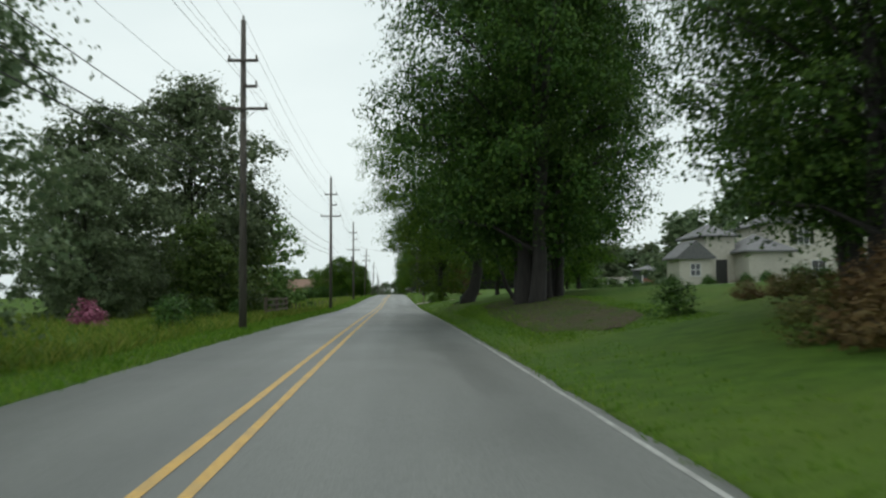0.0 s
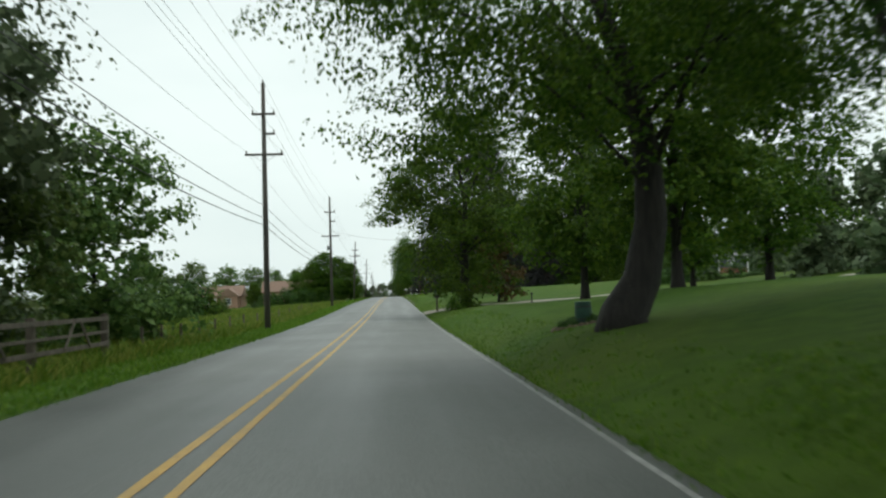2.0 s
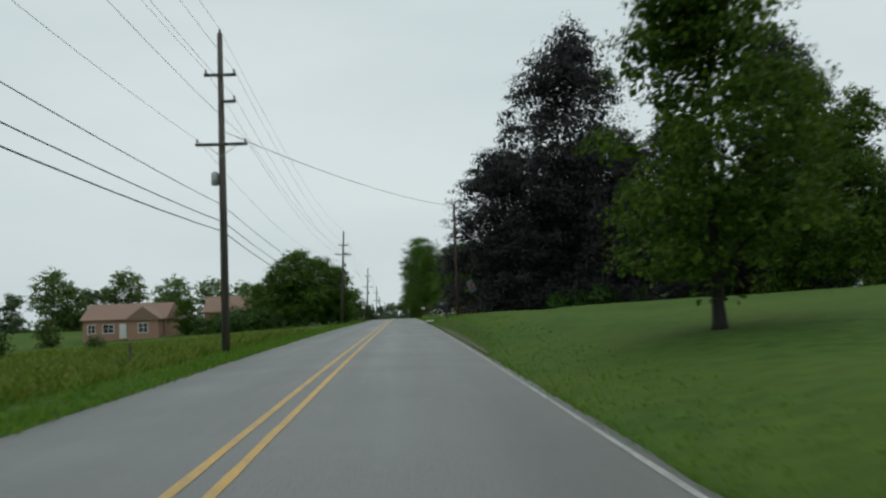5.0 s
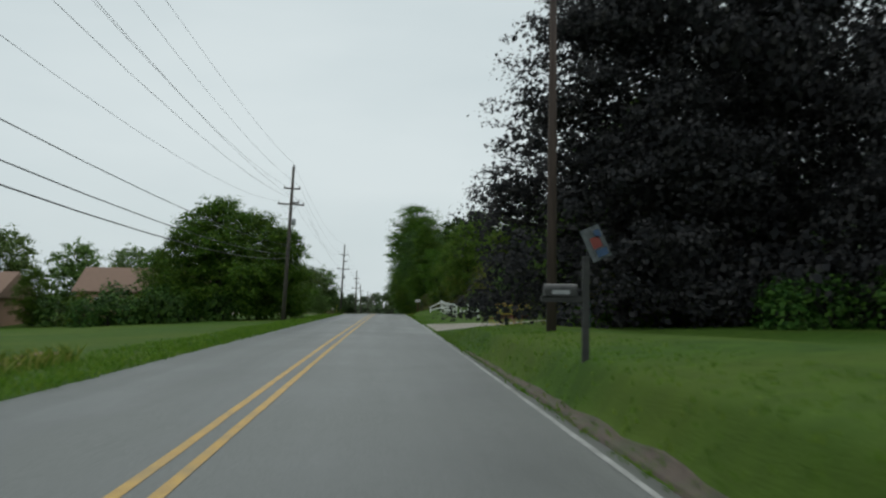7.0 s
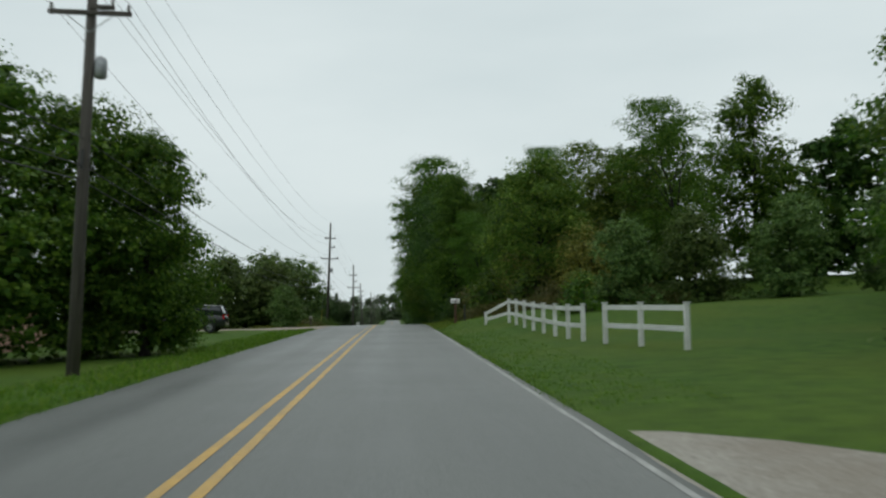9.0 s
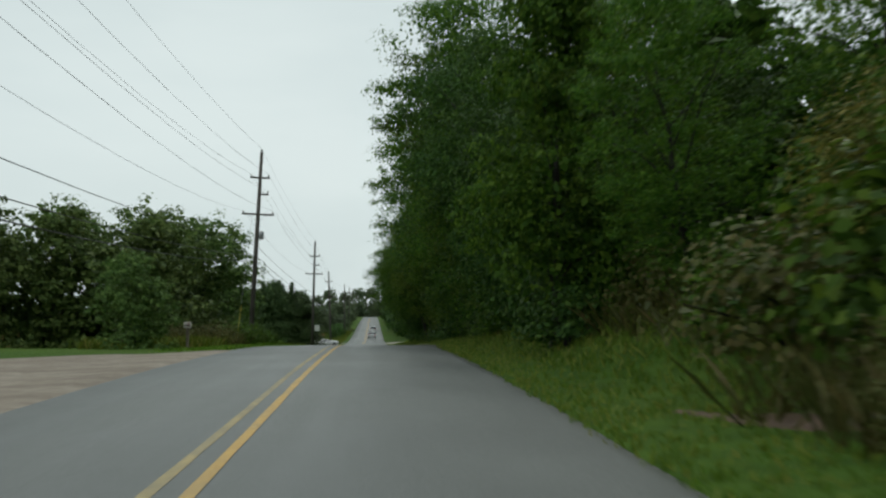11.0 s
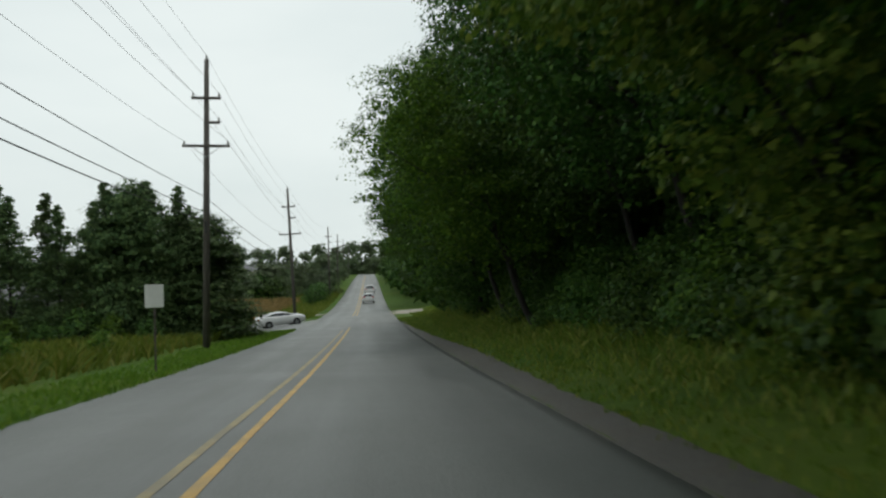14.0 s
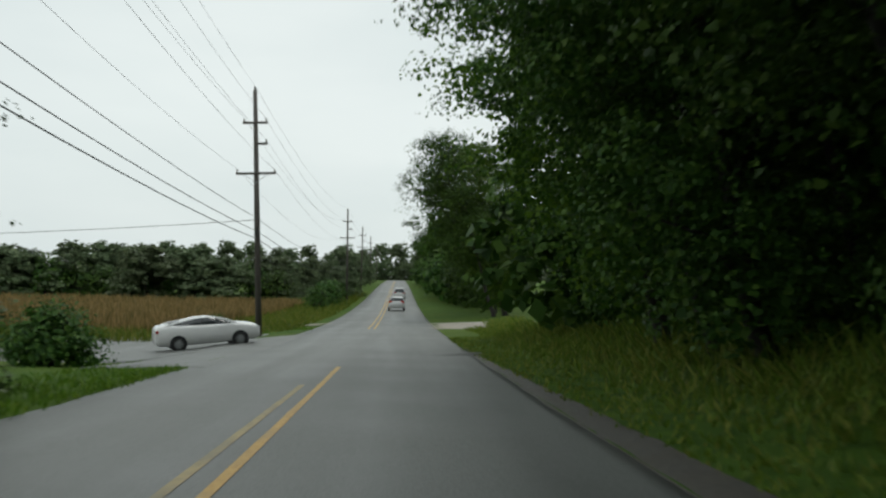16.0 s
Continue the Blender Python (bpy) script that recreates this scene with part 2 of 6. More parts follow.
CREAM = material("cream_siding", [(0.52, 0.49, 0.42), (0.62, 0.59, 0.52)], rough=0.7, scale=5, second=(0.45, 0.42, 0.36), second_scale=0.6, second_amount=0.4)
SHINGLE = material("grey_shingles", [(0.10, 0.10, 0.105), (0.19, 0.19, 0.195)], rough=0.85, scale=12, bump=0.4, bump_scale=20)
SHINGLE_BROWN = material("brown_shingles", [(0.17, 0.105, 0.075), (0.28, 0.18, 0.13)], rough=0.85, scale=12, bump=0.4, bump_scale=20)
BRICK = material("red_brick", [(0.20, 0.075, 0.05), (0.32, 0.14, 0.10)], rough=0.85, scale=20, bump=0.4, bump_scale=30)
PANE = glass_material("window_glass")
CAR_WHITE = material("white_car_paint", [(0.74, 0.74, 0.74), (0.8, 0.8, 0.8)], rough=0.18, scale=2, spec=0.6)
CAR_SILVER = material("silver_car_paint", [(0.62, 0.63, 0.64), (0.7, 0.7, 0.71)], rough=0.25, scale=2, spec=0.6, metal=0.1)
CAR_DARK = material("dark_car_paint", [(0.02, 0.022, 0.025), (0.035, 0.037, 0.04)], rough=0.2, scale=2, spec=0.6)
TYRE = material("tyre_rubber", [(0.012, 0.012, 0.012), (0.028, 0.028, 0.028)], rough=0.8, scale=20)
RED_LAMP = glass_material("red_lamp_glass", (0.45, 0.02, 0.02), 0.15)
CLEAR_LAMP = glass_material("clear_lamp_glass", (0.7, 0.7, 0.7), 0.1)
GREEN_PLASTIC = material("green_plastic", [(0.012, 0.05, 0.034), (0.022, 0.08, 0.052)], rough=0.5, scale=6)
DARK_METAL = material("dark_painted_metal", [(0.015, 0.016, 0.016), (0.04, 0.04, 0.038)], rough=0.5, scale=9)
YELLOW_PAINT = material("faded_yellow_paint", [(0.40, 0.24, 0.03), (0.58, 0.36, 0.05)], rough=0.6, scale=9, second=(0.3, 0.16, 0.05), second_scale=2, second_amount=0.5)
RED_PAINT = material("rusty_red_paint", [(0.14, 0.045, 0.03), (0.24, 0.085, 0.055)], rough=0.7, scale=8)
STONE = material("pale_edging_stone", [(0.25, 0.23, 0.20), (0.42, 0.39, 0.35)], rough=0.9, scale=9, bump=0.5, bump_scale=30)
# Banner colours are darkened to stand for the shade of the trees.
BANNER_WHITE = material("banner_cloth", [(0.13, 0.145, 0.16), (0.24, 0.26, 0.27)], rough=0.8, scale=3)
BANNER_RED = material("banner_red", [(0.15, 0.03, 0.028), (0.23, 0.055, 0.045)], rough=0.8, scale=3)
BANNER_BLUE = material("banner_blue", [(0.03, 0.06, 0.13), (0.055, 0.10, 0.19)], rough=0.8, scale=3)


# ---------------------------------------------------------------- small tools
def mesh_from(name, verts, faces, mat, smooth=False):
    me = bpy.data.meshes.new(name)
    me.from_pydata([tuple(v) for v in verts], [], [tuple(f) for f in faces])
    me.materials.append(mat)
    if smooth:
        me.polygons.foreach_set("use_smooth", [True] * len(me.polygons))
    me.update()
    return me


def quads_mesh(name, corners, mat):
    """corners: array (n, 4, 3) of separate quads."""
    corners = np.asarray(corners, dtype=np.float32)
    n = len(corners)
    me = bpy.data.meshes.new(name)
    me.vertices.add(4 * n)
    me.vertices.foreach_set("co", corners.reshape(-1))
    me.loops.add(4 * n)
    me.loops.foreach_set("vertex_index", np.arange(4 * n, dtype=np.int32))
    me.polygons.add(n)
    me.polygons.foreach_set("loop_start", np.arange(0, 4 * n, 4, dtype=np.int32))
    me.materials.append(mat)
    me.update(calc_edges=True)
    return me


def part(name, bm, mat, parent, label="", smooth=False):
    me = bpy.data.meshes.new(name)
    bm.to_mesh(me)
    bm.free()
    me.materials.append(mat)
    if smooth:
        me.polygons.foreach_set("use_smooth", [True] * len(me.polygons))
    return piece(name, me, parent, label)


def piece(name, me, parent, label="", m=None):
    ob = new(name, me)
    ob.parent = parent
    if m is not None:
        ob.matrix_basis = m
    return tagged(ob, label)


def thing(name, m, label, category, group="", kind=""):
    ob = new(name)
    ob.empty_display_size = 0.2
    ob.matrix_basis = m
    return tagged(ob, label, category, group, kind)


def box(bm, cx, cy, cz, sx, sy, sz, m=None, bevel=0.0):
    """Adds a box by its middle and size."""
    mat4 = Matrix.Translation((cx, cy, cz)) @ Matrix.Diagonal((sx, sy, sz, 1))
    r = bmesh.ops.create_cube(bm, size=1.0, matrix=(m @ mat4) if m is not None else mat4)
    if bevel:
        edges = list({e for v in r["verts"] for e in v.link_edges})
        bmesh.ops.bevel(bm, geom=edges, offset=bevel, segments=2, affect="EDGES")
    return bm


def tube(bm, points, radii, sides=8, cap=True):
    """A tapered tube through the points."""
    rings = []
    pts = [Vector(p) for p in points]
    for i, p in enumerate(pts):
        d = (pts[min(i + 1, len(pts) - 1)] - pts[max(i - 1, 0)]).normalized()
        a = d.orthogonal().normalized() if abs(d.z) > 0.9 else Vector((0, 0, 1)).cross(d).normalized()
        b = d.cross(a)
        rings.append([bm.verts.new(p + float(radii[i]) * (math.cos(2 * math.pi * k / sides) * a + math.sin(2 * math.pi * k / sides) * b)) for k in range(sides)])
    for r0, r1 in zip(rings, rings[1:]):
        for k in range(sides):
            bm.faces.new((r0[k], r0[(k + 1) % sides], r1[(k + 1) % sides], r1[k]))
    if cap:
        bm.faces.new(rings[0][::-1])
        bm.faces.new(rings[-1])
    return bm


def smoothstep(a, b, v):
    u = np.clip((np.asarray(v, dtype=float) - a) / (b - a), 0, 1)
    return u * u * (3 - 2 * u)


# ---------------------------------------------------------------- the lie of the land
LEFT_EDGE, RIGHT_EDGE, WHITE_AT, YELLOW_AT = -5.25, 2.46, 2.22, -1.54


def bumps(x, y):
    return 0.06 * np.sin(0.31 * x + 0.12 * y) * np.sin(0.17 * y + 0.4) + 0.03 * np.sin(0.9 * x + 1.3) * np.sin(0.7 * y)


def land_z(x, y):
    """Height of the ground at x, y, beside the road."""
    x, y = np.asarray(x, dtype=float), np.asarray(y, dtype=float)
    r = np.maximum(x - RIGHT_EDGE, 0)
    lawn = 0.15 * np.minimum(r, 7.5) + 0.035 * np.clip(r - 7.5, 0, 40)
    lawn = lawn + 0.36 * smoothstep(0.1, 2.2, r) * smoothstep(22, 40, y) * (1 - smoothstep(95, 122, y))
    lawn = lawn * (1 - 0.5 * smoothstep(186, 207, y) * (1 - smoothstep(226, 244, y)))
    lawn = lawn * (1 - 0.65 * smoothstep(226, 244, y) * (1 - smoothstep(266, 284, y)))
    lawn = lawn + 0.6 * smoothstep(0.1, 0.7, r) * (1 - smoothstep(2.2, 7.5, r)) * smoothstep(150, 170, y) * (1 - smoothstep(212, 226, y))
    lawn = lawn - 0.42 * smoothstep(3, 8, r) * (1 - smoothstep(30, 45, r)) * smoothstep(82, 102, y) * (1 - smoothstep(135, 165, y))
    lawn = lawn + 0.33 * smoothstep(0.3, 1.1, r) * (1 - smoothstep(4, 9, r)) * smoothstep(281, 286.5, y) * (1 - smoothstep(290.5, 294.5, y))
    foot = 1.8 + 2.6 * smoothstep(315, 345, y)
    bank = 0.08 * np.minimum(r, foot) + 0.42 * np.clip(r - foot, 0, 6.5) + 0.01 * np.clip(r - foot - 6.5, 0, 30)
    low = 0.05 * np.minimum(r, 6) + 0.012 * np.clip(r - 6, 0, 60)
    wb = smoothstep(288, 306, y) * (1 - smoothstep(440, 468, y))
    wl_ = smoothstep(425, 470, y)
    right = lawn * (1 - wb) * (1 - wl_) + bank * wb + low * wl_ * (1 - wb)
    d = np.maximum(LEFT_EDGE - x, 0)
    verge = -0.05 * np.minimum(d, 2.5)
    field = -0.045 * np.clip(d - 2.5, 0, 50)
    wf = smoothstep(95, 140, y) * (1 - smoothstep(255, 300, y))
    rise = 0.004 * np.clip(d - 6, 0, 80) * smoothstep(480, 560, y) - 0.3 * smoothstep(1, 4, d) * smoothstep(428, 442, y) * (1 - smoothstep(462, 476, y))
    left = verge + field * wf + rise
    far = np.clip((np.abs(x) - 60) / 100, 0, 1)
    z = road_z(y) + right + left + bumps(x, y) * np.clip((r + d) / 3, 0, 1) + far * 0.5 * np.sin(0.011 * x + 0.3) * np.sin(0.009 * y)
    inside = (x < RIGHT_EDGE - 0.05) & (x > LEFT_EDGE + 0.05)
    return np.where(inside, road_z(y) - 0.15, z - 0.035)


def at(x, y, dz=0.0):
    return (x, y, float(land_z(x, y)) + dz)


# ---------------------------------------------------------------- ground, road, drives
def build_ground():
    xs = np.unique(np.concatenate([
        np.arange(-40, 41, 1.0), [LEFT_EDGE - 0.02, LEFT_EDGE + 0.06, RIGHT_EDGE - 0.06, RIGHT_EDGE + 0.02, RIGHT_EDGE + 0.15, RIGHT_EDGE + 0.3, RIGHT_EDGE + 0.45, RIGHT_EDGE + 0.6, RIGHT_EDGE + 0.75, RIGHT_EDGE + 1.1, RIGHT_EDGE + 1.8, RIGHT_EDGE + 7.5, RIGHT_EDGE + 9.3],
        np.arange(-100, -40, 5.0), np.arange(45, 101, 5.0), [-1500, -900, -600, -400, -280, -200, -150, 150, 200, 280, 400, 600, 900, 1500]]))
    ys = np.unique(np.concatenate([np.arange(-30, 520, 2.0), np.arange(520, 900, 8.0), np.arange(900, 1900, 60.0), [-120, -70]]))
    gx, gy = np.meshgrid(xs, ys)
    gz = land_z(gx, gy)
    nx, ny = len(xs), len(ys)
    verts = np.column_stack([gx.ravel(), gy.ravel(), gz.ravel()])
    i = np.arange(nx * ny).reshape(ny, nx)
    faces = np.column_stack([i[:-1, :-1].ravel(), i[:-1, 1:].ravel(), i[1:, 1:].ravel(), i[1:, :-1].ravel()])
    me = mesh_from("ground", verts.tolist(), faces.tolist(), LAWN, smooth=True)
    tagged(new("ground", me), "rain-soaked green grass beside a country road", "ground", kind="structure")


def strip(name, rows_left, rows_right, mat, thick=0.0):
    """A sheet between two lines of points of equal number, with an edge turned down where thick."""
    n = len(rows_left)
    cols = [rows_left, rows_right]
    if thick:
        cols = [[(x, y, z - thick) for x, y, z in rows_left], rows_left, rows_right, [(x, y, z - thick) for x, y, z in rows_right]]
    verts = [p for c in cols for p in c]
    faces = [(k * n + j, (k + 1) * n + j, (k + 1) * n + j + 1, k * n + j + 1) for k in range(len(cols) - 1) for j in range(n - 1)]
    return mesh_from(name, verts, faces, mat, smooth=False)


def build_road():
    ys = np.concatenate([np.arange(-30, 520, 1.0), np.arange(520, 1000, 4.0)])
    xs = [LEFT_EDGE, -3.4, -1.75, 0.3, 2.2, RIGHT_EDGE]
    drop = [0.05, 0.02, 0.0, 0.01, 0.03, 0.045]
    verts, faces = [], []
    for y in ys:
        z = float(road_z(y))
        wob_l = 0.09 * noise.noise((y * 0.6, 3.1, 0)) + 0.05 * noise.noise((y * 2.1, 8.1, 0))
        wob_r = 0.08 * noise.noise((y * 0.5, 7.7, 0)) + 0.05 * noise.noise((y * 2.3, 1.1, 0))
        row = [(xs[0] + wob_l, y, z - 0.2)] + [(x + (wob_l if k == 0 else wob_r if k == 5 else 0), y, z - d) for k, (x, d) in enumerate(zip(xs, drop))]
        row.append((xs[-1] + wob_r, y, z - 0.2))
        verts += row
    m = 8
    for j in range(len(ys) - 1):
        for k in range(m - 1):
            faces.append((j * m + k, j * m + k + 1, (j + 1) * m + k + 1, (j + 1) * m + k))
    me = mesh_from("road", verts, faces, ASPHALT, smooth=True)
    road = tagged(new("road", me), "wet grey two-lane asphalt road", "road", kind="structure")

    def line(name, at_x, width, y0, y1, mat, label):
        yy = np.arange(y0, y1 + 0.1, 1.0)
        x = at_x(0)
        left = [(at_x(y) - width / 2 + 0.012 * noise.noise((y * 0.9, x, 1)), y, float(road_z(y)) - float(np.interp(x, xs, drop)) + 0.006) for y in yy]
        right = [(at_x(y) + width / 2 + 0.012 * noise.noise((y * 0.9, x, 5)), y, float(road_z(y)) - float(np.interp(x, xs, drop)) + 0.006) for y in yy]
        ob = new(name, strip(name, left, right, mat))
        ob.parent = road
        tagged(ob, label)

    # the pair runs a little closer together in the middle stretch, where its left line is worn pale
    near = lambda y: YELLOW_AT + float(np.interp(y, [150, 190, 217, 283, 300, 318, 332, 350, 365, 385], [0, 0.08, 0.03, 0.03, 0.08, 0.08, -0.02, -0.07, -0.08, 0.0]))
    off = lambda y: near(y) - float(np.interp(y, [150, 190, 217, 283, 300, 318, 332, 400], [0.37, 0.31, 0.34, 0.35, 0.31, 0.31, 0.38, 0.35]))
    for y0, y1 in ((-30, 434), (470, 760)):
        line("yellow_line", near, 0.115, y0, y1, YELLOW, "solid yellow centre line, slightly worn")
    line("yellow_line", off, 0.115, -30, 285, YELLOW, "solid yellow centre line, slightly worn")
    line("yellow_line", off, 0.11, 285, 428, PALE_YELLOW, "yellow centre line worn pale by traffic")
    line("yellow_line", off, 0.115, 470, 760, YELLOW, "solid yellow centre line, slightly worn")
    line("white_line", lambda y: WHITE_AT + 0.04, 0.075, -30, 292, WHITE_LINE, "worn white edge line")


def drive(name, points, widths, mat, label, lift=0.03):
    """A drive or side road that follows the ground through the points."""
    pts = []
    for (x0, y0), (x1, y1), w0, w1 in zip(points, points[1:], widths, widths[1:]):
        n = max(2, int(math.hypot(x1 - x0, y1 - y0) / 0.7))
        pts += [(x0 + (x1 - x0) * k / n, y0 + (y1 - y0) * k / n, w0 + (w1 - w0) * k / n) for k in range(n)]
    pts.append((*points[-1], widths[-1]))
    cols = 15
    verts, faces = [], []
    for j, (x, y, w) in enumerate(pts):
        a, b = pts[max(0, j - 1)], pts[min(len(pts) - 1, j + 1)]
        d = Vector((b[0] - a[0], b[1] - a[1])).normalized()
        for k in range(cols):
            half = w / 2 + min(0.17, 0.3 * w) * noise.noise((x * 0.7, y * 0.7, 1.0 if k < 7 else 9.0))
            s = -half if k == 0 else half if k == cols - 1 else (half - min(0.25, 0.2 * w)) * (k - 7) / 6
            px, py = x - d.y * s, y + d.x * s
            inside = LEFT_EDGE - 0.02 < px < RIGHT_EDGE + 0.02
            z = float(road_z(py)) - (0.03 if px < LEFT_EDGE + 0.5 else 0.09) if inside else float(land_z(px, py)) + lift - (0.12 if k in (0, cols - 1) else 0)
            verts.append((px, py, z))
    for j in range(len(pts) - 1):
        for k in range(cols - 1):
            faces.append((j * cols + k, j * cols + k + 1, (j + 1) * cols + k + 1, (j + 1) * cols + k))
    me = mesh_from(name, verts, faces, mat, smooth=True)
    return tagged(new(name, me), label, "driveway" if "drive" in name else "road", kind="structure")


build_ground()
build_road()
drive("side_road", [(-4.2, 451), (-5.6, 451), (-7, 451.2), (-9.5, 448), (-13, 446), (-30, 445), (-90, 441)], [36, 34.5, 29, 17, 9.6, 7.5, 7], ASPHALT, "wet asphalt side road that meets the main road", 0.06)
drive("driveway", [(2.2, 124), (4, 124), (9, 121), (16, 122), (45, 132)], [8, 5, 3.2, 3, 3], GRAVEL, "pale gravel driveway across the lawn")
drive("driveway", [(2.2, 237.5), (4.5, 237.5), (8, 238), (16, 239), (40, 242)], [17, 9.5, 4.2, 3.4, 3.2], GRAVEL, "wide pale gravel driveway")
drive("driveway", [(-4.6, 311), (-7, 311), (-12, 311), (-22, 310), (-45, 306)], [25, 20, 13, 8, 6], MUD, "rutted brown gravel driveway")
drive("driveway", [(2.2, 473), (3.5, 476), (5.5, 480.5), (9, 483.5), (30, 487)], [34, 23, 12, 6, 4.5], GRAVEL, "wide grey gravel driveway at the junction")
drive("bare_earth", [(5.2, 24), (5.3, 27), (5.4, 33), (5.5, 40), (5.8, 46), (6.0, 52), (6.3, 57), (6.5, 60)], [0.6, 3.4, 3.6, 3.9, 3.7, 3.5, 2.2, 0.4], LEAF_LITTER, "bare damp earth under the old trees", 0.03)
edge = [(322, 2.48), (333, 2.75), (345, 3.02), (360, 3.02), (377, 3.0), (390, 3.25), (402, 3.3), (412, 3.05), (428, 2.85), (447, 2.5)]
yy = np.arange(322, 447.1, 0.5)
out = np.interp(yy, *zip(*edge)) + [0.07 * noise.noise((y * 0.7, 4.4, 0)) + 0.05 * noise.noise((y * 2.6, 9.4, 0)) for y in yy]
inner = [(RIGHT_EDGE - 0.14, y, float(road_z(y)) - 0.075) for y in yy]
middle = [(RIGHT_EDGE + 0.1 + 0.03 * noise.noise((y * 1.3, 2.4, 0)), y, float(land_z(RIGHT_EDGE + 0.1, y)) + 0.012) for y in yy]
outer = [(max(x, RIGHT_EDGE + 0.12), y, float(land_z(max(x, RIGHT_EDGE + 0.12), y)) + 0.022) for x, y in zip(out, yy)]
n = len(yy)
me = mesh_from("shoulder", inner + middle + outer, [(k * n + j, (k + 1) * n + j, (k + 1) * n + j + 1, k * n + j + 1) for k in range(2) for j in range(n - 1)], SHOULDER, smooth=True)
tagged(new("shoulder", me), "narrow dark shoulder of wet broken asphalt and soil", "road shoulder", kind="structure")
drive("bare_bank", [(3.7, 299.4), (4.3, 297.6), (4.9, 296.2), (5.7, 295.0), (6.8, 294.0)], [0.2, 0.7, 1.1, 0.9, 0.3], BARE_SOIL, "bare reddish earth washed out of the grassy bank", 0.03)
drive("soil_shoulder", [(2.52, 156), (2.56, 162), (2.58, 172), (2.58, 186), (2.56, 200), (2.52, 210)], [0.12, 0.26, 0.3, 0.28, 0.22, 0.12], WET_MUD, "bare muddy shoulder beside the road", 0.03)


# ---------------------------------------------------------------- plants
def leaf_quads(rng, centres, spread, per, size, droop=0.25, flat=0.6, out_from=None, full=0.0, width=(0.62, 0.95)):
    """Leaf quads in clumps. centres (n,3), spread (n,), per: leaves in each clump. out_from: a point, or one for each clump, from which the leaves face away. full: 0 pointed, 1 square."""
    n = len(centres)
    c = np.repeat(centres, per, axis=0)
    s = np.repeat(spread, per)
    off = rng.normal(size=(n * per, 3))
    off *= (rng.uniform(0, 1, size=(n * per, 1)) ** 0.4) / (np.linalg.norm(off, axis=1, keepdims=True) + 1e-6)
    off[:, 2] *= flat
    p = c + off * s[:, None]
    p[:, 2] -= droop * s * (off[:, 0] ** 2 + off[:, 1] ** 2)
    origin = np.zeros(3) if out_from is None else np.asarray(out_from)
    out = p - (np.repeat(origin, per, axis=0) if origin.ndim == 2 else origin)
    out /= np.linalg.norm(out, axis=1, keepdims=True) + 1e-6
    own = off / (np.linalg.norm(off, axis=1, keepdims=True) + 1e-6)
    nrm = rng.normal(size=p.shape) * 0.42 + own * 0.45 + out * 0.65 + np.array([0, 0, 0.5])
    nrm /= np.linalg.norm(nrm, axis=1, keepdims=True) + 1e-6
    a = np.cross(nrm, rng.normal(size=p.shape))
    a /= np.linalg.norm(a, axis=1, keepdims=True) + 1e-6
    b = np.cross(nrm, a)
    ln = size * rng.uniform(0.6, 1.35, size=(len(p), 1))
    w = ln * rng.uniform(width[0], width[1], size=(len(p), 1))
    fold = nrm * ln * 0.12
    turn = full * 0.5
    return np.stack([p - a * ln * 0.5 - b * w * turn, p - b * w * 0.5 + a * ln * turn + fold, p + a * ln * 0.55 + b * w * turn - fold * 0.6, p + b * w * 0.5 - a * ln * turn + fold], axis=1)


def crown_points(rng, count, height, radius, bottom, shape, inner=0.16):
    """Middles of boughs or clumps in an uneven crown. shape: round, spread, tall, cone, edge or wall. inner: 0 fills the crown, 1 keeps to its skin."""
    pts = []
    lobes = [(rng.uniform(0, 2 * math.pi), rng.uniform(0.15, 0.95), rng.uniform(0.72, 1.2), rng.uniform(0.5, 1.0)) for _ in range(9)]
    while len(pts) < count:
        u = rng.uniform(0, 1)
        a = rng.uniform(0, 2 * math.pi)
        if shape == "round":
            env = math.sin(math.pi * min(1.0, 0.10 + 0.9 * u)) ** 0.55
        elif shape == "spread":
            env = 0.55 + 0.6 * math.sin(math.pi * (0.15 + 0.85 * u)) ** 0.8
        elif shape == "tall":
            env = (math.sin(math.pi * (0.22 + 0.78 * u)) ** 0.7) * (1.05 - 0.25 * u)
        elif shape == "cone":
            env = (1 - u) ** 0.72 * 1.05 + 0.02
        elif shape == "tip":
            env = (1 - u ** 2.2) ** 0.62 + 0.03
        elif shape == "egg":
            env = (1 - u ** 2.4) ** 0.62 + 0.02
        elif shape == "edge":
            env = min(1.0, 0.26 + 1.55 * u) * (1.0 if u < 0.7 else math.sqrt(max(0.04, 1 - ((u - 0.7) / 0.3) ** 2)))
        elif shape == "wall":
            env = 1.0 if u < 0.75 else math.sqrt(max(0.02, 1 - ((u - 0.75) / 0.25) ** 2))
        else:
            env = math.sqrt(max(0.03, 1 - u * u))
        for la, lu, lg, lw in lobes:
            d = abs((a - la + math.pi) % (2 * math.pi) - math.pi) / 0.9
            if d < 1 and abs(u - lu) < 0.28 * lw:
                env *= 1 + (lg - 1) * (1 - d) * (0.35 if shape == "egg" else 1.0)
        if rng.uniform() < (0.06 + 0.9 * env if shape == "cone" else 0.42 + 0.58 * env):
            rr = radius * env * math.sqrt(rng.uniform(inner, 1.0))
            pts.append((rr * math.cos(a), rr * math.sin(a), bottom + (height - bottom) * u))
    if shape == "cone":
        # a leader that tapers to the tip
        n = count // 3
        for k in range(n):
            u, a = 0.45 + 0.55 * (k + 0.5) / n, rng.uniform(0, 2 * math.pi)
            rr = radius * (1 - u) ** 0.72 * rng.uniform(0.1, 0.85)
            pts[k] = (rr * math.cos(a), rr * math.sin(a), bottom + (height - bottom) * u)
    return np.array(pts)


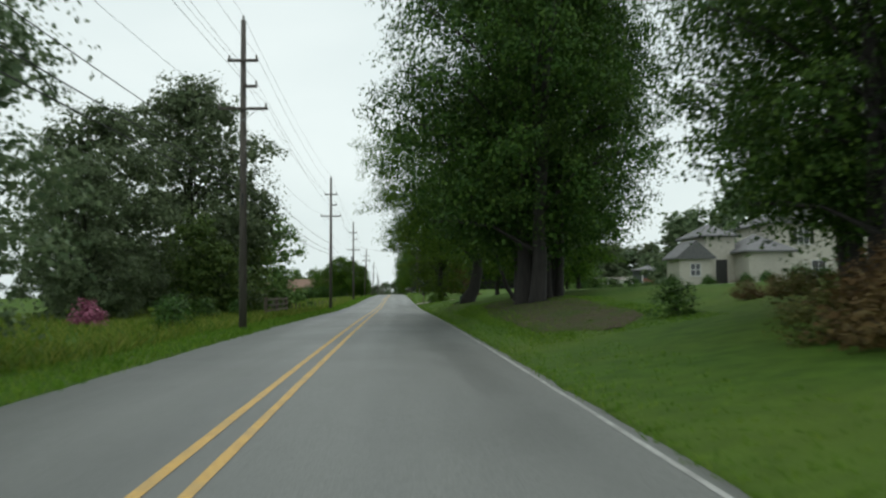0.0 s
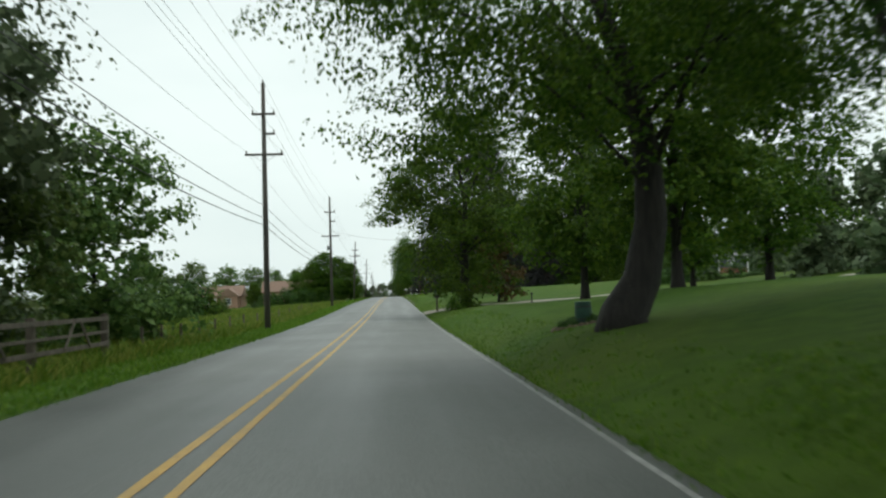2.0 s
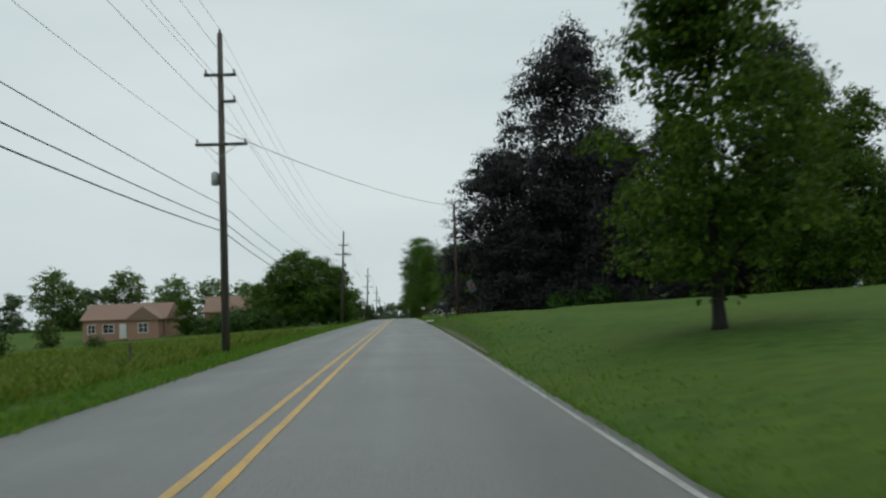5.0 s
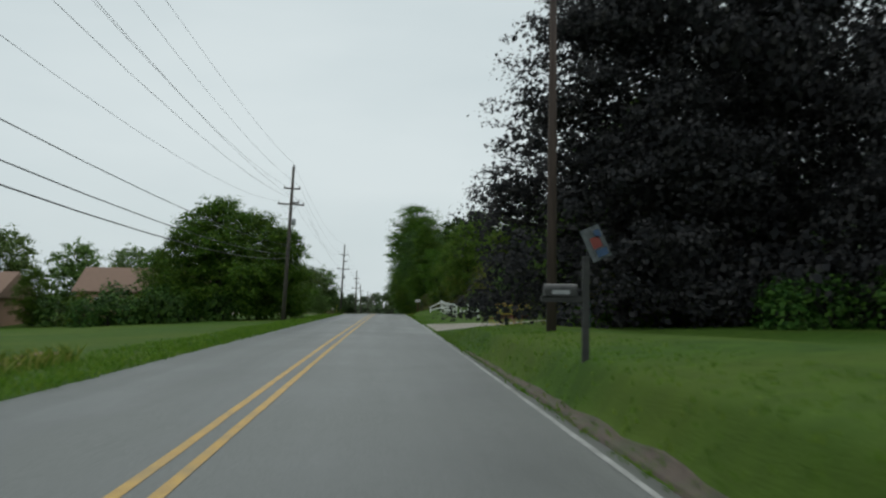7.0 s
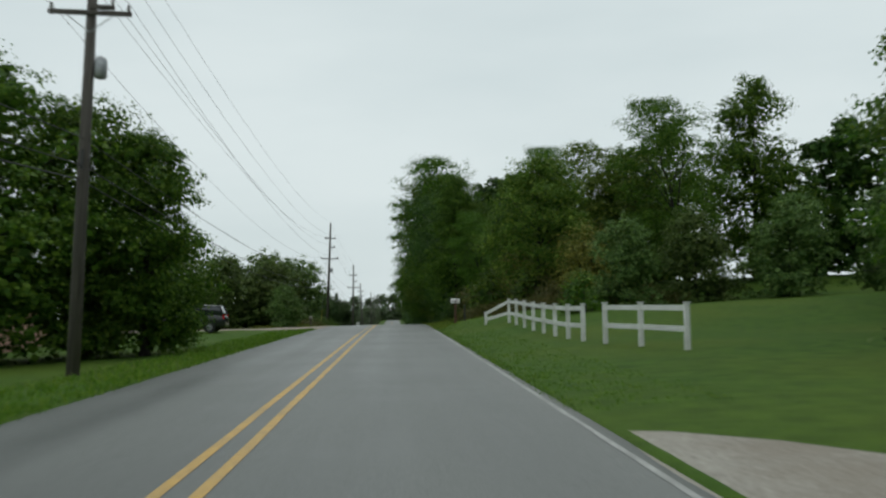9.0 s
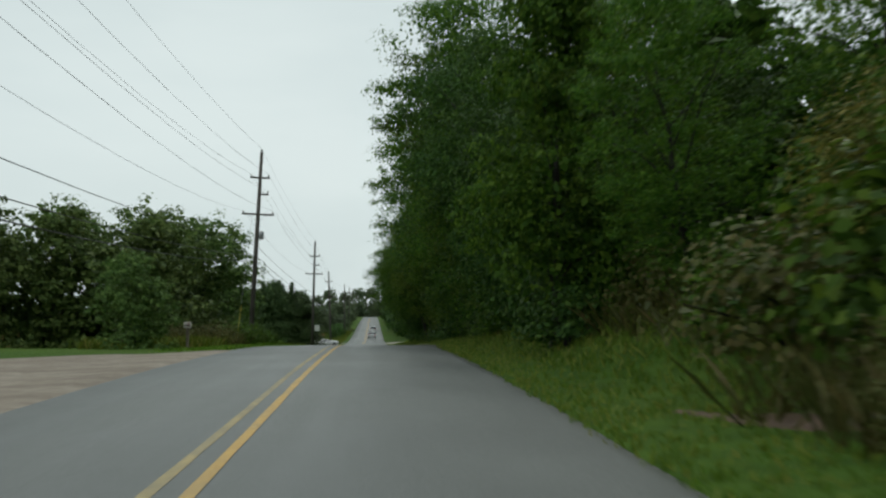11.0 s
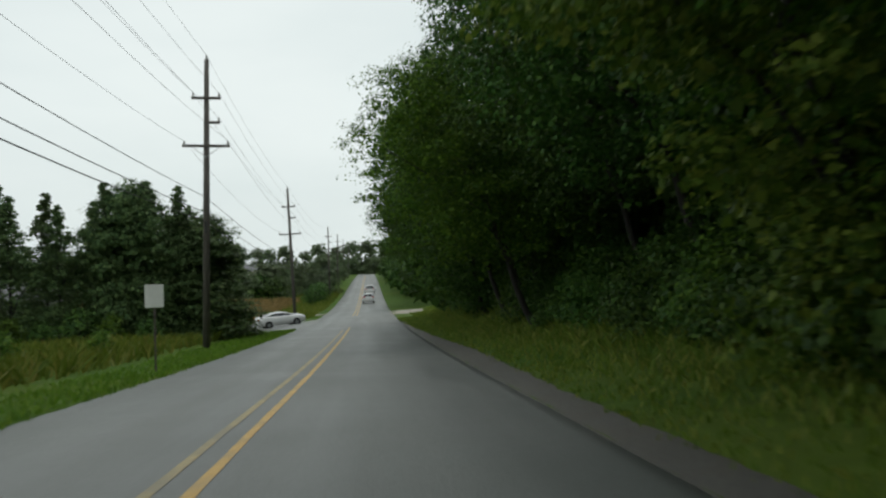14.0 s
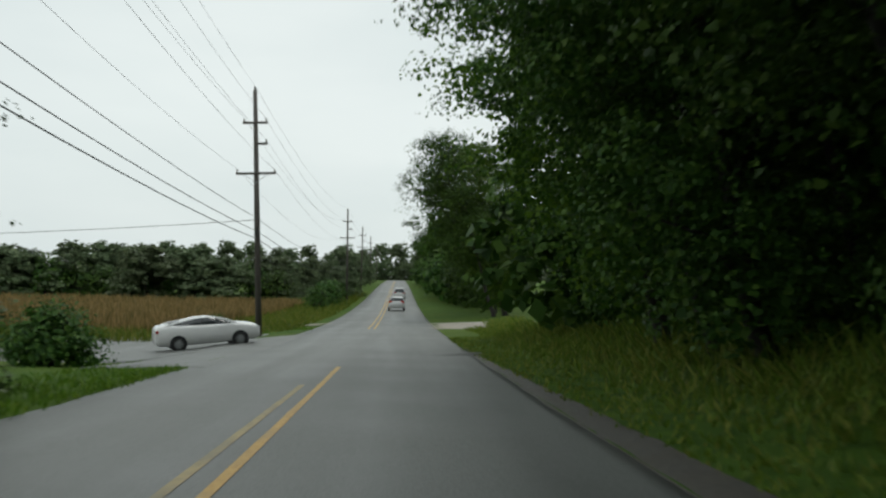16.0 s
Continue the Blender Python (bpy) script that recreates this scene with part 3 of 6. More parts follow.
def make_tree(name, seed, height, radius, bottom, trunk, boughs, clumps, per, leaf, mat, shape="round", limbs=14, lean=(0, 0), bend=0.0, stems=1, limb=0.55,
              label="", category="tree", bough=None, flat=0.55, fill=6, core=22, hang=0.35, skin=0.3, wide=(1.7, 2.3, 3.0)):
    """A tree: a tapered trunk with limbs, and a crown of boughs, each of them leaf clumps round a dense core. Stands at the origin.
    bough: radius of a bough; clumps: on each bough; per: leaves in a clump; fill: broad leaves in a clump; core: broad leaves inside a bough; wide: how much broader those are; hang: how far a bough's rim droops."""
    rng = np.random.default_rng(seed)
    mids = crown_points(rng, boughs, height, radius, bottom, shape, skin)
    shift = lambda z: np.array([lean[0] * (z / height) + bend * math.sin(math.pi * min(1, z / (height * 0.55))), lean[1] * (z / height), 0])
    axis = np.array([shift(z) for z in mids[:, 2]])
    size = np.full(boughs, bough or 0.34 * radius) * rng.uniform(0.65, 1.3, size=boughs)
    if shape == "cone":
        size = size * (1.15 - 0.85 * (mids[:, 2] - bottom) / (height - bottom))
    room = radius - 0.55 * size.mean()
    mids = mids * np.array([room / radius, room / radius, 1.0]) + axis
    tree = thing(name, Matrix(), label, category)
    bm = bmesh.new()
    top = height * (0.93 if shape == "cone" else 0.78)
    for s in range(stems):
        base = np.array([0, 0, -0.3]) if stems == 1 else np.array([rng.uniform(-1, 1) * trunk * 1.7, rng.uniform(-1, 1) * trunk * 1.7, -0.3])
        fan = np.array([0, 0, 0]) if stems == 1 else np.array([base[0] * 1.6, base[1] * 1.6, 0])
        line, rad = [], []
        for k in range(9):
            z = top * k / 8
            wob = np.array([rng.normal() * 0.035, rng.normal() * 0.035, 0]) * radius * (k / 8) * 0.8
            line.append(base + shift(z) + fan * (k / 8) + wob + np.array([0, 0, z]))
            rad.append(trunk * ((1 - 0.86 * (k / 8) ** 0.9) * (1.0 if k else 1.55)) * (1.0 if stems == 1 else 0.75))
        line.insert(1, line[0] + np.array([0, 0, 0.55]))
        rad.insert(1, trunk * 1.08 * (1.0 if stems == 1 else 0.75))
        tube(bm, line, rad, 9)
        for k in range(limbs // stems):
            target = mids[rng.integers(len(mids))]
            zs = max(bottom * 0.75, min(top * 0.92, target[2] * rng.uniform(0.45, 0.8)))
            f = min(0.97, zs / top) * 8 + 1
            i0 = int(min(8, f))
            start = line[i0] * (1 - (f - i0)) + line[min(9, i0 + 1)] * (f - i0)
            r0 = trunk * (1 - 0.86 * (zs / top) ** 0.9) * limb
            mid = start * 0.5 + target * 0.5 + np.array([rng.normal() * 0.25, rng.normal() * 0.25, 0.10 * np.linalg.norm(target - start)])
            tube(bm, [start, start * 0.55 + mid * 0.45, mid, target], [r0, r0 * 0.75, r0 * 0.5, 0.02], 5)
            for _ in range(2 if limbs > 12 else 0):
                t2 = target + rng.normal(size=3) * np.array([1, 1, 0.6]) * radius * 0.05
                tube(bm, [mid, (mid + t2) / 2 + np.array([0, 0, 0.15]), t2], [r0 * 0.4, r0 * 0.25, 0.012], 4)
    part("trunk", bm, BARK, tree, smooth=True)
    # clumps sit on the upper and outer skin of their bough, whose rim hangs
    n = boughs * clumps
    of, sz = np.repeat(mids, clumps, axis=0), np.repeat(size, clumps)
    u = rng.normal(size=(n, 3))
    u /= np.linalg.norm(u, axis=1, keepdims=True)
    u[:, 2] = np.where(u[:, 2] < -0.25, -0.6 * u[:, 2], u[:, 2])
    u *= rng.uniform(0.45, 1.0, size=(n, 1)) ** 0.5
    pts = of + u * sz[:, None] * np.array([1, 1, flat + 0.1])
    pts[:, 2] -= hang * sz * (u[:, 0] ** 2 + u[:, 1] ** 2)
    pts[:, 2] = np.maximum(pts[:, 2], bottom * 0.6 + 0.1)
    cs = sz * 0.34 * rng.uniform(0.7, 1.3, size=n)
    q = [leaf_quads(rng, pts, cs, per, leaf, flat=flat, out_from=of)]
    if fill:
        q.append(leaf_quads(rng, of + (pts - of) * 0.8, cs * 0.6, fill, leaf * wide[0], flat=flat, out_from=of, full=0.3))
    if core:
        q.append(leaf_quads(rng, mids - np.array([0, 0, 0.1]) * size[:, None], size * 0.7, core, leaf * wide[1], flat=flat + 0.1, out_from=mids, full=0.2))
        mid_axis = axis + (mids - axis) * np.array([0.5, 0.5, 0.94])
        q.append(leaf_quads(rng, mid_axis, size * 0.9, core, leaf * wide[2], flat=0.9, full=0.2))
    piece("crown", quads_mesh("crown", np.concatenate(q), mat), tree)
    return tree


def make_bush(name, seed, height, radius, clumps, per, leaf, mat, shape="dome", label="", category="bush", stem_mat=None, inner=(6, 0.0)):
    rng = np.random.default_rng(seed)
    pts = crown_points(rng, clumps, height, radius, 0.12, shape)
    bush = thing(name, Matrix(), label, category)
    bm = bmesh.new()
    for k in range(9):
        t = pts[rng.integers(len(pts))]
        tube(bm, [(t[0] * 0.1, t[1] * 0.1, -0.2), (t[0] * 0.45, t[1] * 0.45, t[2] * 0.6), t], [0.035, 0.022, 0.008], 5)
    part("stem", bm, stem_mat or BARK, bush)
    q = leaf_quads(rng, pts, np.full(clumps, 0.32 * radius + 0.15), per, leaf, out_from=np.array([0, 0, height * 0.2]))
    q = np.concatenate([q, leaf_quads(rng, pts * 0.8, np.full(clumps, 0.25 * radius + 0.1), inner[0], inner[1] or 0.12 * radius + 0.12, out_from=np.array([0, 0, height * 0.2]))])
    piece("foliage", quads_mesh("foliage", q, mat), bush)
    return bush


def put(kind, x, y, turn=0.0, size=1.0, tall=None, label="", group="", dz=0.0):
    """A copy of a plant or thing, stood on the ground."""
    p = at(x, y, dz)
    m = pose(*p, 0, 0, turn) @ Matrix.Diagonal((size, size, tall or size, 1))
    ob = copy_thing(kind, m)
    if label:
        tagged(ob, label)
    if group:
        tagged(ob, group=group)
    return ob


def releaf(kind, mat, label):
    """The same tree with other leaves, as a pattern of its own."""
    ob = copy_thing(kind, Matrix())
    for c in ob.children:
        if c.name.startswith("crown"):
            c.data = c.data.copy()
            c.data.materials[0] = mat
    return tagged(ob, label)


def drop_original(ob):
    """Takes away the pattern that copies were made from; the copies keep the meshes."""
    for o in (*ob.children_recursive, ob):
        bpy.data.objects.remove(o)


def blades(name, seed, spots, height, width, mat, label, blades_each=3, lean=0.5, category="grass"):
    """Tufts of blades at the spots (n, 2), as one sheet of stuff. height: array or number."""
    rng = np.random.default_rng(seed)
    spots = np.asarray(spots)
    base = np.column_stack([spots, land_z(spots[:, 0], spots[:, 1])])
    h = np.broadcast_to(np.asarray(height, dtype=float), (len(spots),))
    base, h = np.repeat(base, blades_each, axis=0), np.repeat(h, blades_each)
    base[:, :2] += rng.normal(size=(len(base), 2)) * 0.06 * (1 + 2 * h[:, None])
    hh = h * rng.uniform(0.55, 1.2, size=len(h))
    ang = rng.uniform(0, 2 * math.pi, len(h))
    side = np.column_stack([np.cos(ang), np.sin(ang), np.zeros(len(h))])
    tip = base + np.column_stack([rng.normal(size=len(h)) * lean * hh, rng.normal(size=len(h)) * lean * hh, hh])
    w = width * rng.uniform(0.6, 1.4, size=(len(h), 1))
    mid = base * 0.45 + tip * 0.55 + np.array([0, 0, 0.08]) * hh[:, None]
    q = np.stack([base - side * w * 0.5 - np.array([0, 0, 0.03]), base + side * w * 0.5 - np.array([0, 0, 0.03]), mid + side * w * 0.4, tip], axis=1)
    ob = new(name, quads_mesh(name, q, mat))
    return tagged(ob, label, category, kind="stuff")


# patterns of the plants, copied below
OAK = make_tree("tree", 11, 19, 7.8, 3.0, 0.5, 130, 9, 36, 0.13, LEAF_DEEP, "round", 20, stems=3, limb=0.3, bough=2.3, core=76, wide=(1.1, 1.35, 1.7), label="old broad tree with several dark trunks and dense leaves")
OAK_B = make_tree("tree", 12, 14.5, 6.4, 1.0, 0.36, 90, 9, 22, 0.17, LEAF, "round", 12, bough=2.0, core=38, wide=(1.5, 2.0, 2.5), label="large leafy roadside tree with a dark wet trunk")
LEANING = make_tree("tree", 13, 12.5, 7.2, 4.2, 0.47, 135, 9, 46, 0.1, LEAF, "wall", 12, bend=0.8, lean=(-0.5, 0), limb=0.25, bough=1.9, core=70, wide=(1.1, 1.3, 1.5), label="tree with a bent trunk that spreads over the road")
YARD = make_tree("tree", 14, 13, 4.5, 2.2, 0.24, 78, 9, 27, 0.14, LEAF, "tall", 12, bough=1.6, core=40, wide=(1.4, 1.8, 2.2), label="upright yard tree on the lawn")
OPEN_TREE = make_tree("tree", 15, 14, 5.3, 1.6, 0.34, 76, 9, 48, 0.125, LEAF, "round", 12, hang=0.6, bough=1.7, skin=0.4, core=60, wide=(1.2, 1.5, 1.8), label="broad dark tree with hanging leaf clusters")
PURPLE = make_tree("tree", 16, 22.5, 8.6, 0.9, 0.42, 150, 9, 27, 0.17, LEAF_PURPLE, "tip", 10, bough=2.3, core=70, skin=0.3, wide=(1.4, 1.8, 2.2), label="tall dense tree with dark purple leaves reaching the lawn")
MAPLE = make_tree("tree", 17, 17, 6.2, 1.0, 0.34, 84, 8, 22, 0.19, LEAF, "tall", 12, bough=2.0, core=40, wide=(1.4, 1.7, 2.2), label="tall maple with fresh green leaves")
WOOD_A = make_tree("tree", 18, 15, 5.6, 1.2, 0.26, 74, 9, 29, 0.12, LEAF, "edge", 8, lean=(-2.9, 0), bough=1.7, core=52, wide=(1.2, 1.5, 1.9), label="tall tree at the edge of dense woods")
WOOD_B = make_tree("tree", 19, 14, 5.6, 0.9, 0.24, 74, 9, 29, 0.12, LEAF_DEEP, "edge", 8, lean=(-2.6, 0), bough=1.8, core=52, wide=(1.2, 1.5, 1.9), label="leafy tree in dense woods, leaves deepened as if shaded")
WOOD_HIGH = make_tree("tree", 29, 14, 5.7, 4.1, 0.17, 70, 9, 29, 0.12, LEAF_DEEP, "round", 8, lean=(-4.2, 0), bough=1.8, core=52, wide=(1.2, 1.5, 1.9), label="tree whose crown hangs over the road, leaves deepened as if shaded")
WOOD_C = make_tree("tree", 20, 12.5, 5.2, 0.9, 0.20, 66, 9, 29, 0.12, LEAF_LIGHT, "edge", 8, lean=(-2.7, 0), bough=1.6, core=52, wide=(1.2, 1.5, 1.9), label="light green tree at the edge of the woods")
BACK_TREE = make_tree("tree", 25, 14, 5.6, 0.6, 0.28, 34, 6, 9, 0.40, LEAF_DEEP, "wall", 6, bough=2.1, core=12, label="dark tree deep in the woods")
FAR_TREE = make_tree("tree", 21, 11, 5.4, 0.3, 0.3, 34, 5, 9, 0.42, LEAF_HAZED, "dome", 4, bough=2.1, fill=2, core=12, label="round dark tree seen far off")
CORN_TREE = make_tree("tree", 28, 10.5, 5.2, 0.2, 0.26, 40, 6, 12, 0.33, LEAF_HAZED, "dome", 4, bough=2.0, fill=2, core=12, label="broad dense tree behind the corn field")
SCRUB_TREE = make_tree("tree", 22, 9.6, 4.8, 0.3, 0.16, 60, 7, 16, 0.187, LEAF_SCRUB_HAZED, "dome", 8, bough=1.6, core=22, wide=(1.5, 1.9, 2.4), label="dense scrubby tree beside the road")
THIN_TREE = make_tree("tree", 26, 10, 2.6, 5.5, 0.14, 14, 6, 30, 0.16, LEAF, "tall", 8, lean=(-3.2, 0.3), label="slender leaning tree under larger trees")
CEDAR = make_tree("conifer", 23, 8.9, 3.0, 0.2, 0.13, 150, 5, 14, 0.1, LEAF_CONIFER, "cone", 6, label="pointed dark green conifer in a row", category="conifer", bough=0.9, hang=0.5, flat=0.6, core=10, wide=(1.4, 1.7, 2.0))
CEDAR_ROUND = make_tree("conifer", 24, 9.2, 3.1, 0.2, 0.14, 160, 7, 24, 0.1, LEAF_CONIFER, "egg", 8, label="dense blunt-topped conifer by the road", category="conifer", bough=1.15, hang=0.25, skin=0.45, core=30)
RUST_TREE = make_tree("tree", 27, 6.6, 2.3, 0.8, 0.12, 24, 7, 24, 0.14, LEAF_RUST, "tall", 8, label="small tree with rust-brown leaves")
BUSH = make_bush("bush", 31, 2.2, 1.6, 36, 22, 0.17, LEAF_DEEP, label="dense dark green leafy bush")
BUSH_LIGHT = make_bush("bush", 32, 2.0, 1.6, 36, 22, 0.18, LEAF, label="leafy green undergrowth bush")
BUSH_DRY = make_bush("bush", 33, 1.5, 1.6, 40, 44, 0.1, DRY_WEED, inner=(12, 0.18), label="brownish weedy shrub on the bank")
BUSH_RUST = make_bush("bush", 41, 1.3, 1.2, 40, 36, 0.09, LEAF_RUST, inner=(10, 0.15), label="low shrub with reddish brown leaves")
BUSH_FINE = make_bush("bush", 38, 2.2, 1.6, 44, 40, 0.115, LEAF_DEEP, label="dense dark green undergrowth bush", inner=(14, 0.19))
BUSH_FINE_LIGHT = make_bush("bush", 39, 2.0, 1.6, 44, 40, 0.115, LEAF, label="leafy green undergrowth bush", inner=(14, 0.19))
BUSH_YELLOW = make_bush("bush", 34, 5.0, 3.0, 110, 64, 0.13, LEAF_YELLOW, inner=(14, 0.24), label="tall yellow-green leafy shrub")
BUSH_PINK = make_bush("flowering_bush", 35, 1.6, 0.9, 34, 30, 0.12, PINK, label="garden bush covered in pink blossom", category="flowering bush")
BUSH_ROUND = make_bush("bush", 37, 2.0, 1.7, 95, 36, 0.12, LEAF_DEEP, label="round dense green bush")
HEDGE = make_bush("bush", 36, 1.0, 0.9, 30, 26, 0.11, LEAF_DEEP, label="low clipped garden bush")

# Same tree in lighter leaves, standing for the lit edge of the canopy.
WOOD_LIT = releaf(WOOD_HIGH, LEAF, "tree whose crown hangs over the road, leaves lightened as if lit")
# Same tree with its leaves paled to stand for haze.
OAK_HAZED = releaf(OAK_B, LEAF_HAZED, "large roadside tree, leaves paled to stand for haze")
OAK_LIGHT = releaf(OAK_B, LEAF_LIGHT, "large tree with fresh light green leaves")

PLANTS = [WOOD_LIT, OAK_LIGHT, OAK_HAZED, OAK, OAK_B, LEANING, YARD, OPEN_TREE, PURPLE, MAPLE, WOOD_A, WOOD_B, WOOD_C, WOOD_HIGH, FAR_TREE, CORN_TREE, BACK_TREE, SCRUB_TREE, THIN_TREE, CEDAR, CEDAR_ROUND,
          BUSH, BUSH_LIGHT, BUSH_FINE, BUSH_FINE_LIGHT, BUSH_DRY, BUSH_RUST, BUSH_YELLOW, BUSH_PINK, BUSH_ROUND, RUST_TREE, HEDGE]

# left side, first stretch
for kind, x, y, turn, size in (
        (OAK_HAZED, -17, 55, 20, 0.62), (OAK_HAZED, -19, 64, 100, 0.93), (SCRUB_TREE, -13.5, 81, 10, 0.9), (OAK_HAZED, -15.8, 78, 200, 1.25), (SCRUB_TREE, -12.0, 90, 40, 0.95),
        (OAK_HAZED, -10.8, 20, 310, 0.72), (SCRUB_TREE, -13.5, 70, 150, 0.75)):
    put(kind, x, y, turn, size, group="trees on the field's edge")
put(BUSH_PINK, -13.4, 44, 0, 0.85)
for x, y, s in ((-9, 40, 0.6), (-10.5, 48, 0.7), (-11, 58, 0.6), (-10.4, 66, 0.55)):
    put(BUSH, x, y, 50 * s, s)
# field bushes and trees before the brick houses
rng = np.random.default_rng(5)
for k in range(22):
    y = rng.uniform(118, 200)
    x = -15 - rng.uniform(0, 24) - 0.05 * (y - 118)
    put(BUSH if k % 2 else BUSH_LIGHT, x, y, rng.uniform(0, 360), rng.uniform(0.5, 0.9), group="field bushes")
for x, y, s, kind in ((-30, 267, 0.33, OAK_B), (-21.5, 276, 0.45, OAK_B), (-10.6, 332, 0.45, SCRUB_TREE),
                      (-45, 255, 0.4, SCRUB_TREE)):
    put(kind, x, y, 37 * s * 10, s)
put(OAK_B, -14.6, 269, 200, 0.92, 0.73)
put(OAK_B, -17.4, 270, 120, 0.62, 0.6)
put(OAK_B, -11.6, 272, 300, 0.66, 0.66)
put(OAK_B, -9.2, 271, 50, 0.5, 0.56)
for k in range(5):
    put(BUSH, -17 - 1.9 * k, 263 + 0.7 * (k % 2), 80 * k, 1.0 + 0.2 * (k % 2), group="bushes before the brick house")
for k in range(4, 14):
    put((BUSH, BUSH_LIGHT, BUSH)[k % 3], -15 - 1.5 * k, 172 - 2.3 * k, 80 * k, 1.55 + 0.2 * (k % 3), group="field bushes")
for k in range(7):
    put((BUSH, BUSH_LIGHT)[k % 2], -28 + 2.3 * k, 266 + 0.8 * (k % 3), 80 * k, 1.15 + 0.2 * (k % 3), group="bushes before the brick house")
# row of trees behind the gravel drive
for k, (x, y, s) in enumerate(((-12.8, 363, 1.0), (-14.6, 356, 0.9), (-19.5, 353, 0.95), (-25, 349, 1.0), (-17, 360, 1.05), (-22, 357, 1.0), (-28, 352, 1.1), (-34, 346, 1.05), (-40, 340, 1.1), (-47, 333, 1.1), (-55, 325, 1.2), (-16, 368, 1.1), (-65, 318, 1.2))):
    put(SCRUB_TREE, x, y, 71 * k, s * 1.12, s * 1.02, group="tree row beside the drive")
put(SCRUB_TREE, -13.6, 385, 558, 0.66, 0.84, group="broad trees before the conifers")
for x, y, s in ((-16.5, 383, 0.68), (-20, 381, 0.72)):
    put(SCRUB_TREE, x, y, 900 * s, s, group="broad trees before the conifers")
for x, y, s in ((-11.5, 392, 0.5), (-12.6, 398, 0.6), (-17, 388, 0.8), (-10.6, 404, 0.5)):
    put(BUSH_LIGHT, x, y, 900 * s, s, group="bushes on the verge")
for x, y, s in ((-8.3, 352, 0.7), (-9.5, 349, 0.8), (-8.6, 357, 0.7), (-11.5, 348, 0.8), (-10.2, 358, 0.8), (-8.2, 362, 0.6)):
    put(BUSH_DRY if s > 0.75 else BUSH_FINE_LIGHT, x, y, 90 * s, s * 1.25, label="weedy brownish shrub round the pole" if s > 0.75 else "")
# conifers before the junction
for k, (x, y, s) in enumerate(((-24, 416, 0.9), (-21.5, 417, 0.95), (-19, 418, 0.9), (-16.8, 419, 0.85), (-14.6, 420, 1.0), (-12.6, 421, 1.02), (-11, 422, 1.0), (-27, 415, 0.85))):
    put(CEDAR, x, y, 55 * k, s, group="conifers before the junction")
for k in range(5):
    put(CEDAR, -16.5 - 2.6 * k, 425 - 0.6 * k, 40 * k, 0.95 + 0.05 * (k % 3), group="conifers before the junction")
for k in range(9):
    put((BUSH, BUSH_LIGHT, BUSH)[k % 3], -11.5 - 1.7 * k, 416.5 - 0.3 * k, 77 * k, 0.6 + 0.12 * (k % 3), group="shrubs below the conifers")
put(CEDAR_ROUND, -10.6, 424.0, 10, 1.34, 0.82, group="conifers before the junction")
put(CEDAR_ROUND, -13.4, 420.5, 130, 0.95, 0.98, group="conifers before the junction")
put(BUSH_ROUND, -10.3, 438.3, 30, 0.95, 0.92, label="round green bush by the side road")
put(BUSH, -10.5, 466, 80, 0.55, label="small dark bush beside the corn")

# right side: the old trees by the road
put(OAK, 5.6, 43.5, 70, 0.96, 1.12)
put(OAK, 6.8, 51.5, 120, 0.95, 1.1)
put(OAK, 7.1, 45.0, 170, 0.62, 0.92)
put(OAK, 9.4, 56.5, 215, 0.9, 0.98)
put(THIN_TREE, 6.9, 59, 0, 0.95)
put(THIN_TREE, 9.1, 61, 10, 1.0)
put(OAK, 9.1, 18.6, 40, 0.66, 0.66)
put(OAK, 11.4, 23.5, 160, 0.64, 0.76)
put(BUSH, 7.1, 25.4, 70, 0.45, 0.4, label="low dark bush on the shaded lawn")
for x, y, s in ((6.7, 12.8, 0.8), (7.5, 14.4, 1.0), (8.4, 16.0, 1.0), (9.6, 27, 0.42), (10.6, 27.5, 0.45), (11.6, 28.2, 0.5)):
    put(BUSH_RUST, x, y, 77 * x, s, group="reddish garden shrubs")
put(LEANING, 5.0, 69, 0, 1.0)
put(YARD, 10.2, 100, 20, 1.0, group="yard trees")
put(YARD, 10.8, 85, 200, 1.0, group="yard trees")
put(YARD, 19, 110, 90, 0.85, group="yard trees")
put(YARD, 17, 92, 300, 0.9, group="yard trees")
put(OPEN_TREE, 5.4, 120, 0, 1.24, 1.05)
put(SCRUB_TREE, 29, 150, 30, 0.75)
put(RUST_TREE, 8.6, 127.5, 0, 1.0)
put(YARD, 7.5, 150, 250, 0.7, group="yard trees")
for x, y, s in ((4.4, 116, 0.5), (5.4, 117, 0.55), (8.6, 20, 0.6), (10.6, 18.5, 0.7), (6.7, 15.4, 0.5)):
    put(BUSH_LIGHT if y > 100 else BUSH_DRY, x, y, 40 * s, s)
# backdrop of trees behind the lawns
for k in range(26):
    x = 34 + 7 * k + rng.uniform(-3, 3)
    put(FAR_TREE, x, 235 + 0.35 * k * 7 + rng.uniform(-6, 6), 47 * k, rng.uniform(0.8, 1.1), group="trees behind the lawns")
for k in range(10):
    put(FAR_TREE, 40 + 9 * k + rng.uniform(-3, 3), 140 + 4 * k + rng.uniform(-5, 5), 47 * k, rng.uniform(0.7, 1.0), group="trees behind the lawns")
for k in range(26):
    put(FAR_TREE if k > 5 else SCRUB_TREE, 14 + 3.6 * k, 252 + 0.6 * k + 2.5 * (k % 3), 61 * k, 1.0 + 0.08 * (k % 3), 0.9 + 0.08 * (k % 4), group="trees behind the lawns")
for x, y, s in ((33, 109, 0.8), (38.5, 108, 1.1), (47, 106, 1.15), (56, 103, 1.1)):
    put(FAR_TREE, x, y, 40 * x, s * 1.1, s, group="trees behind the cream house")
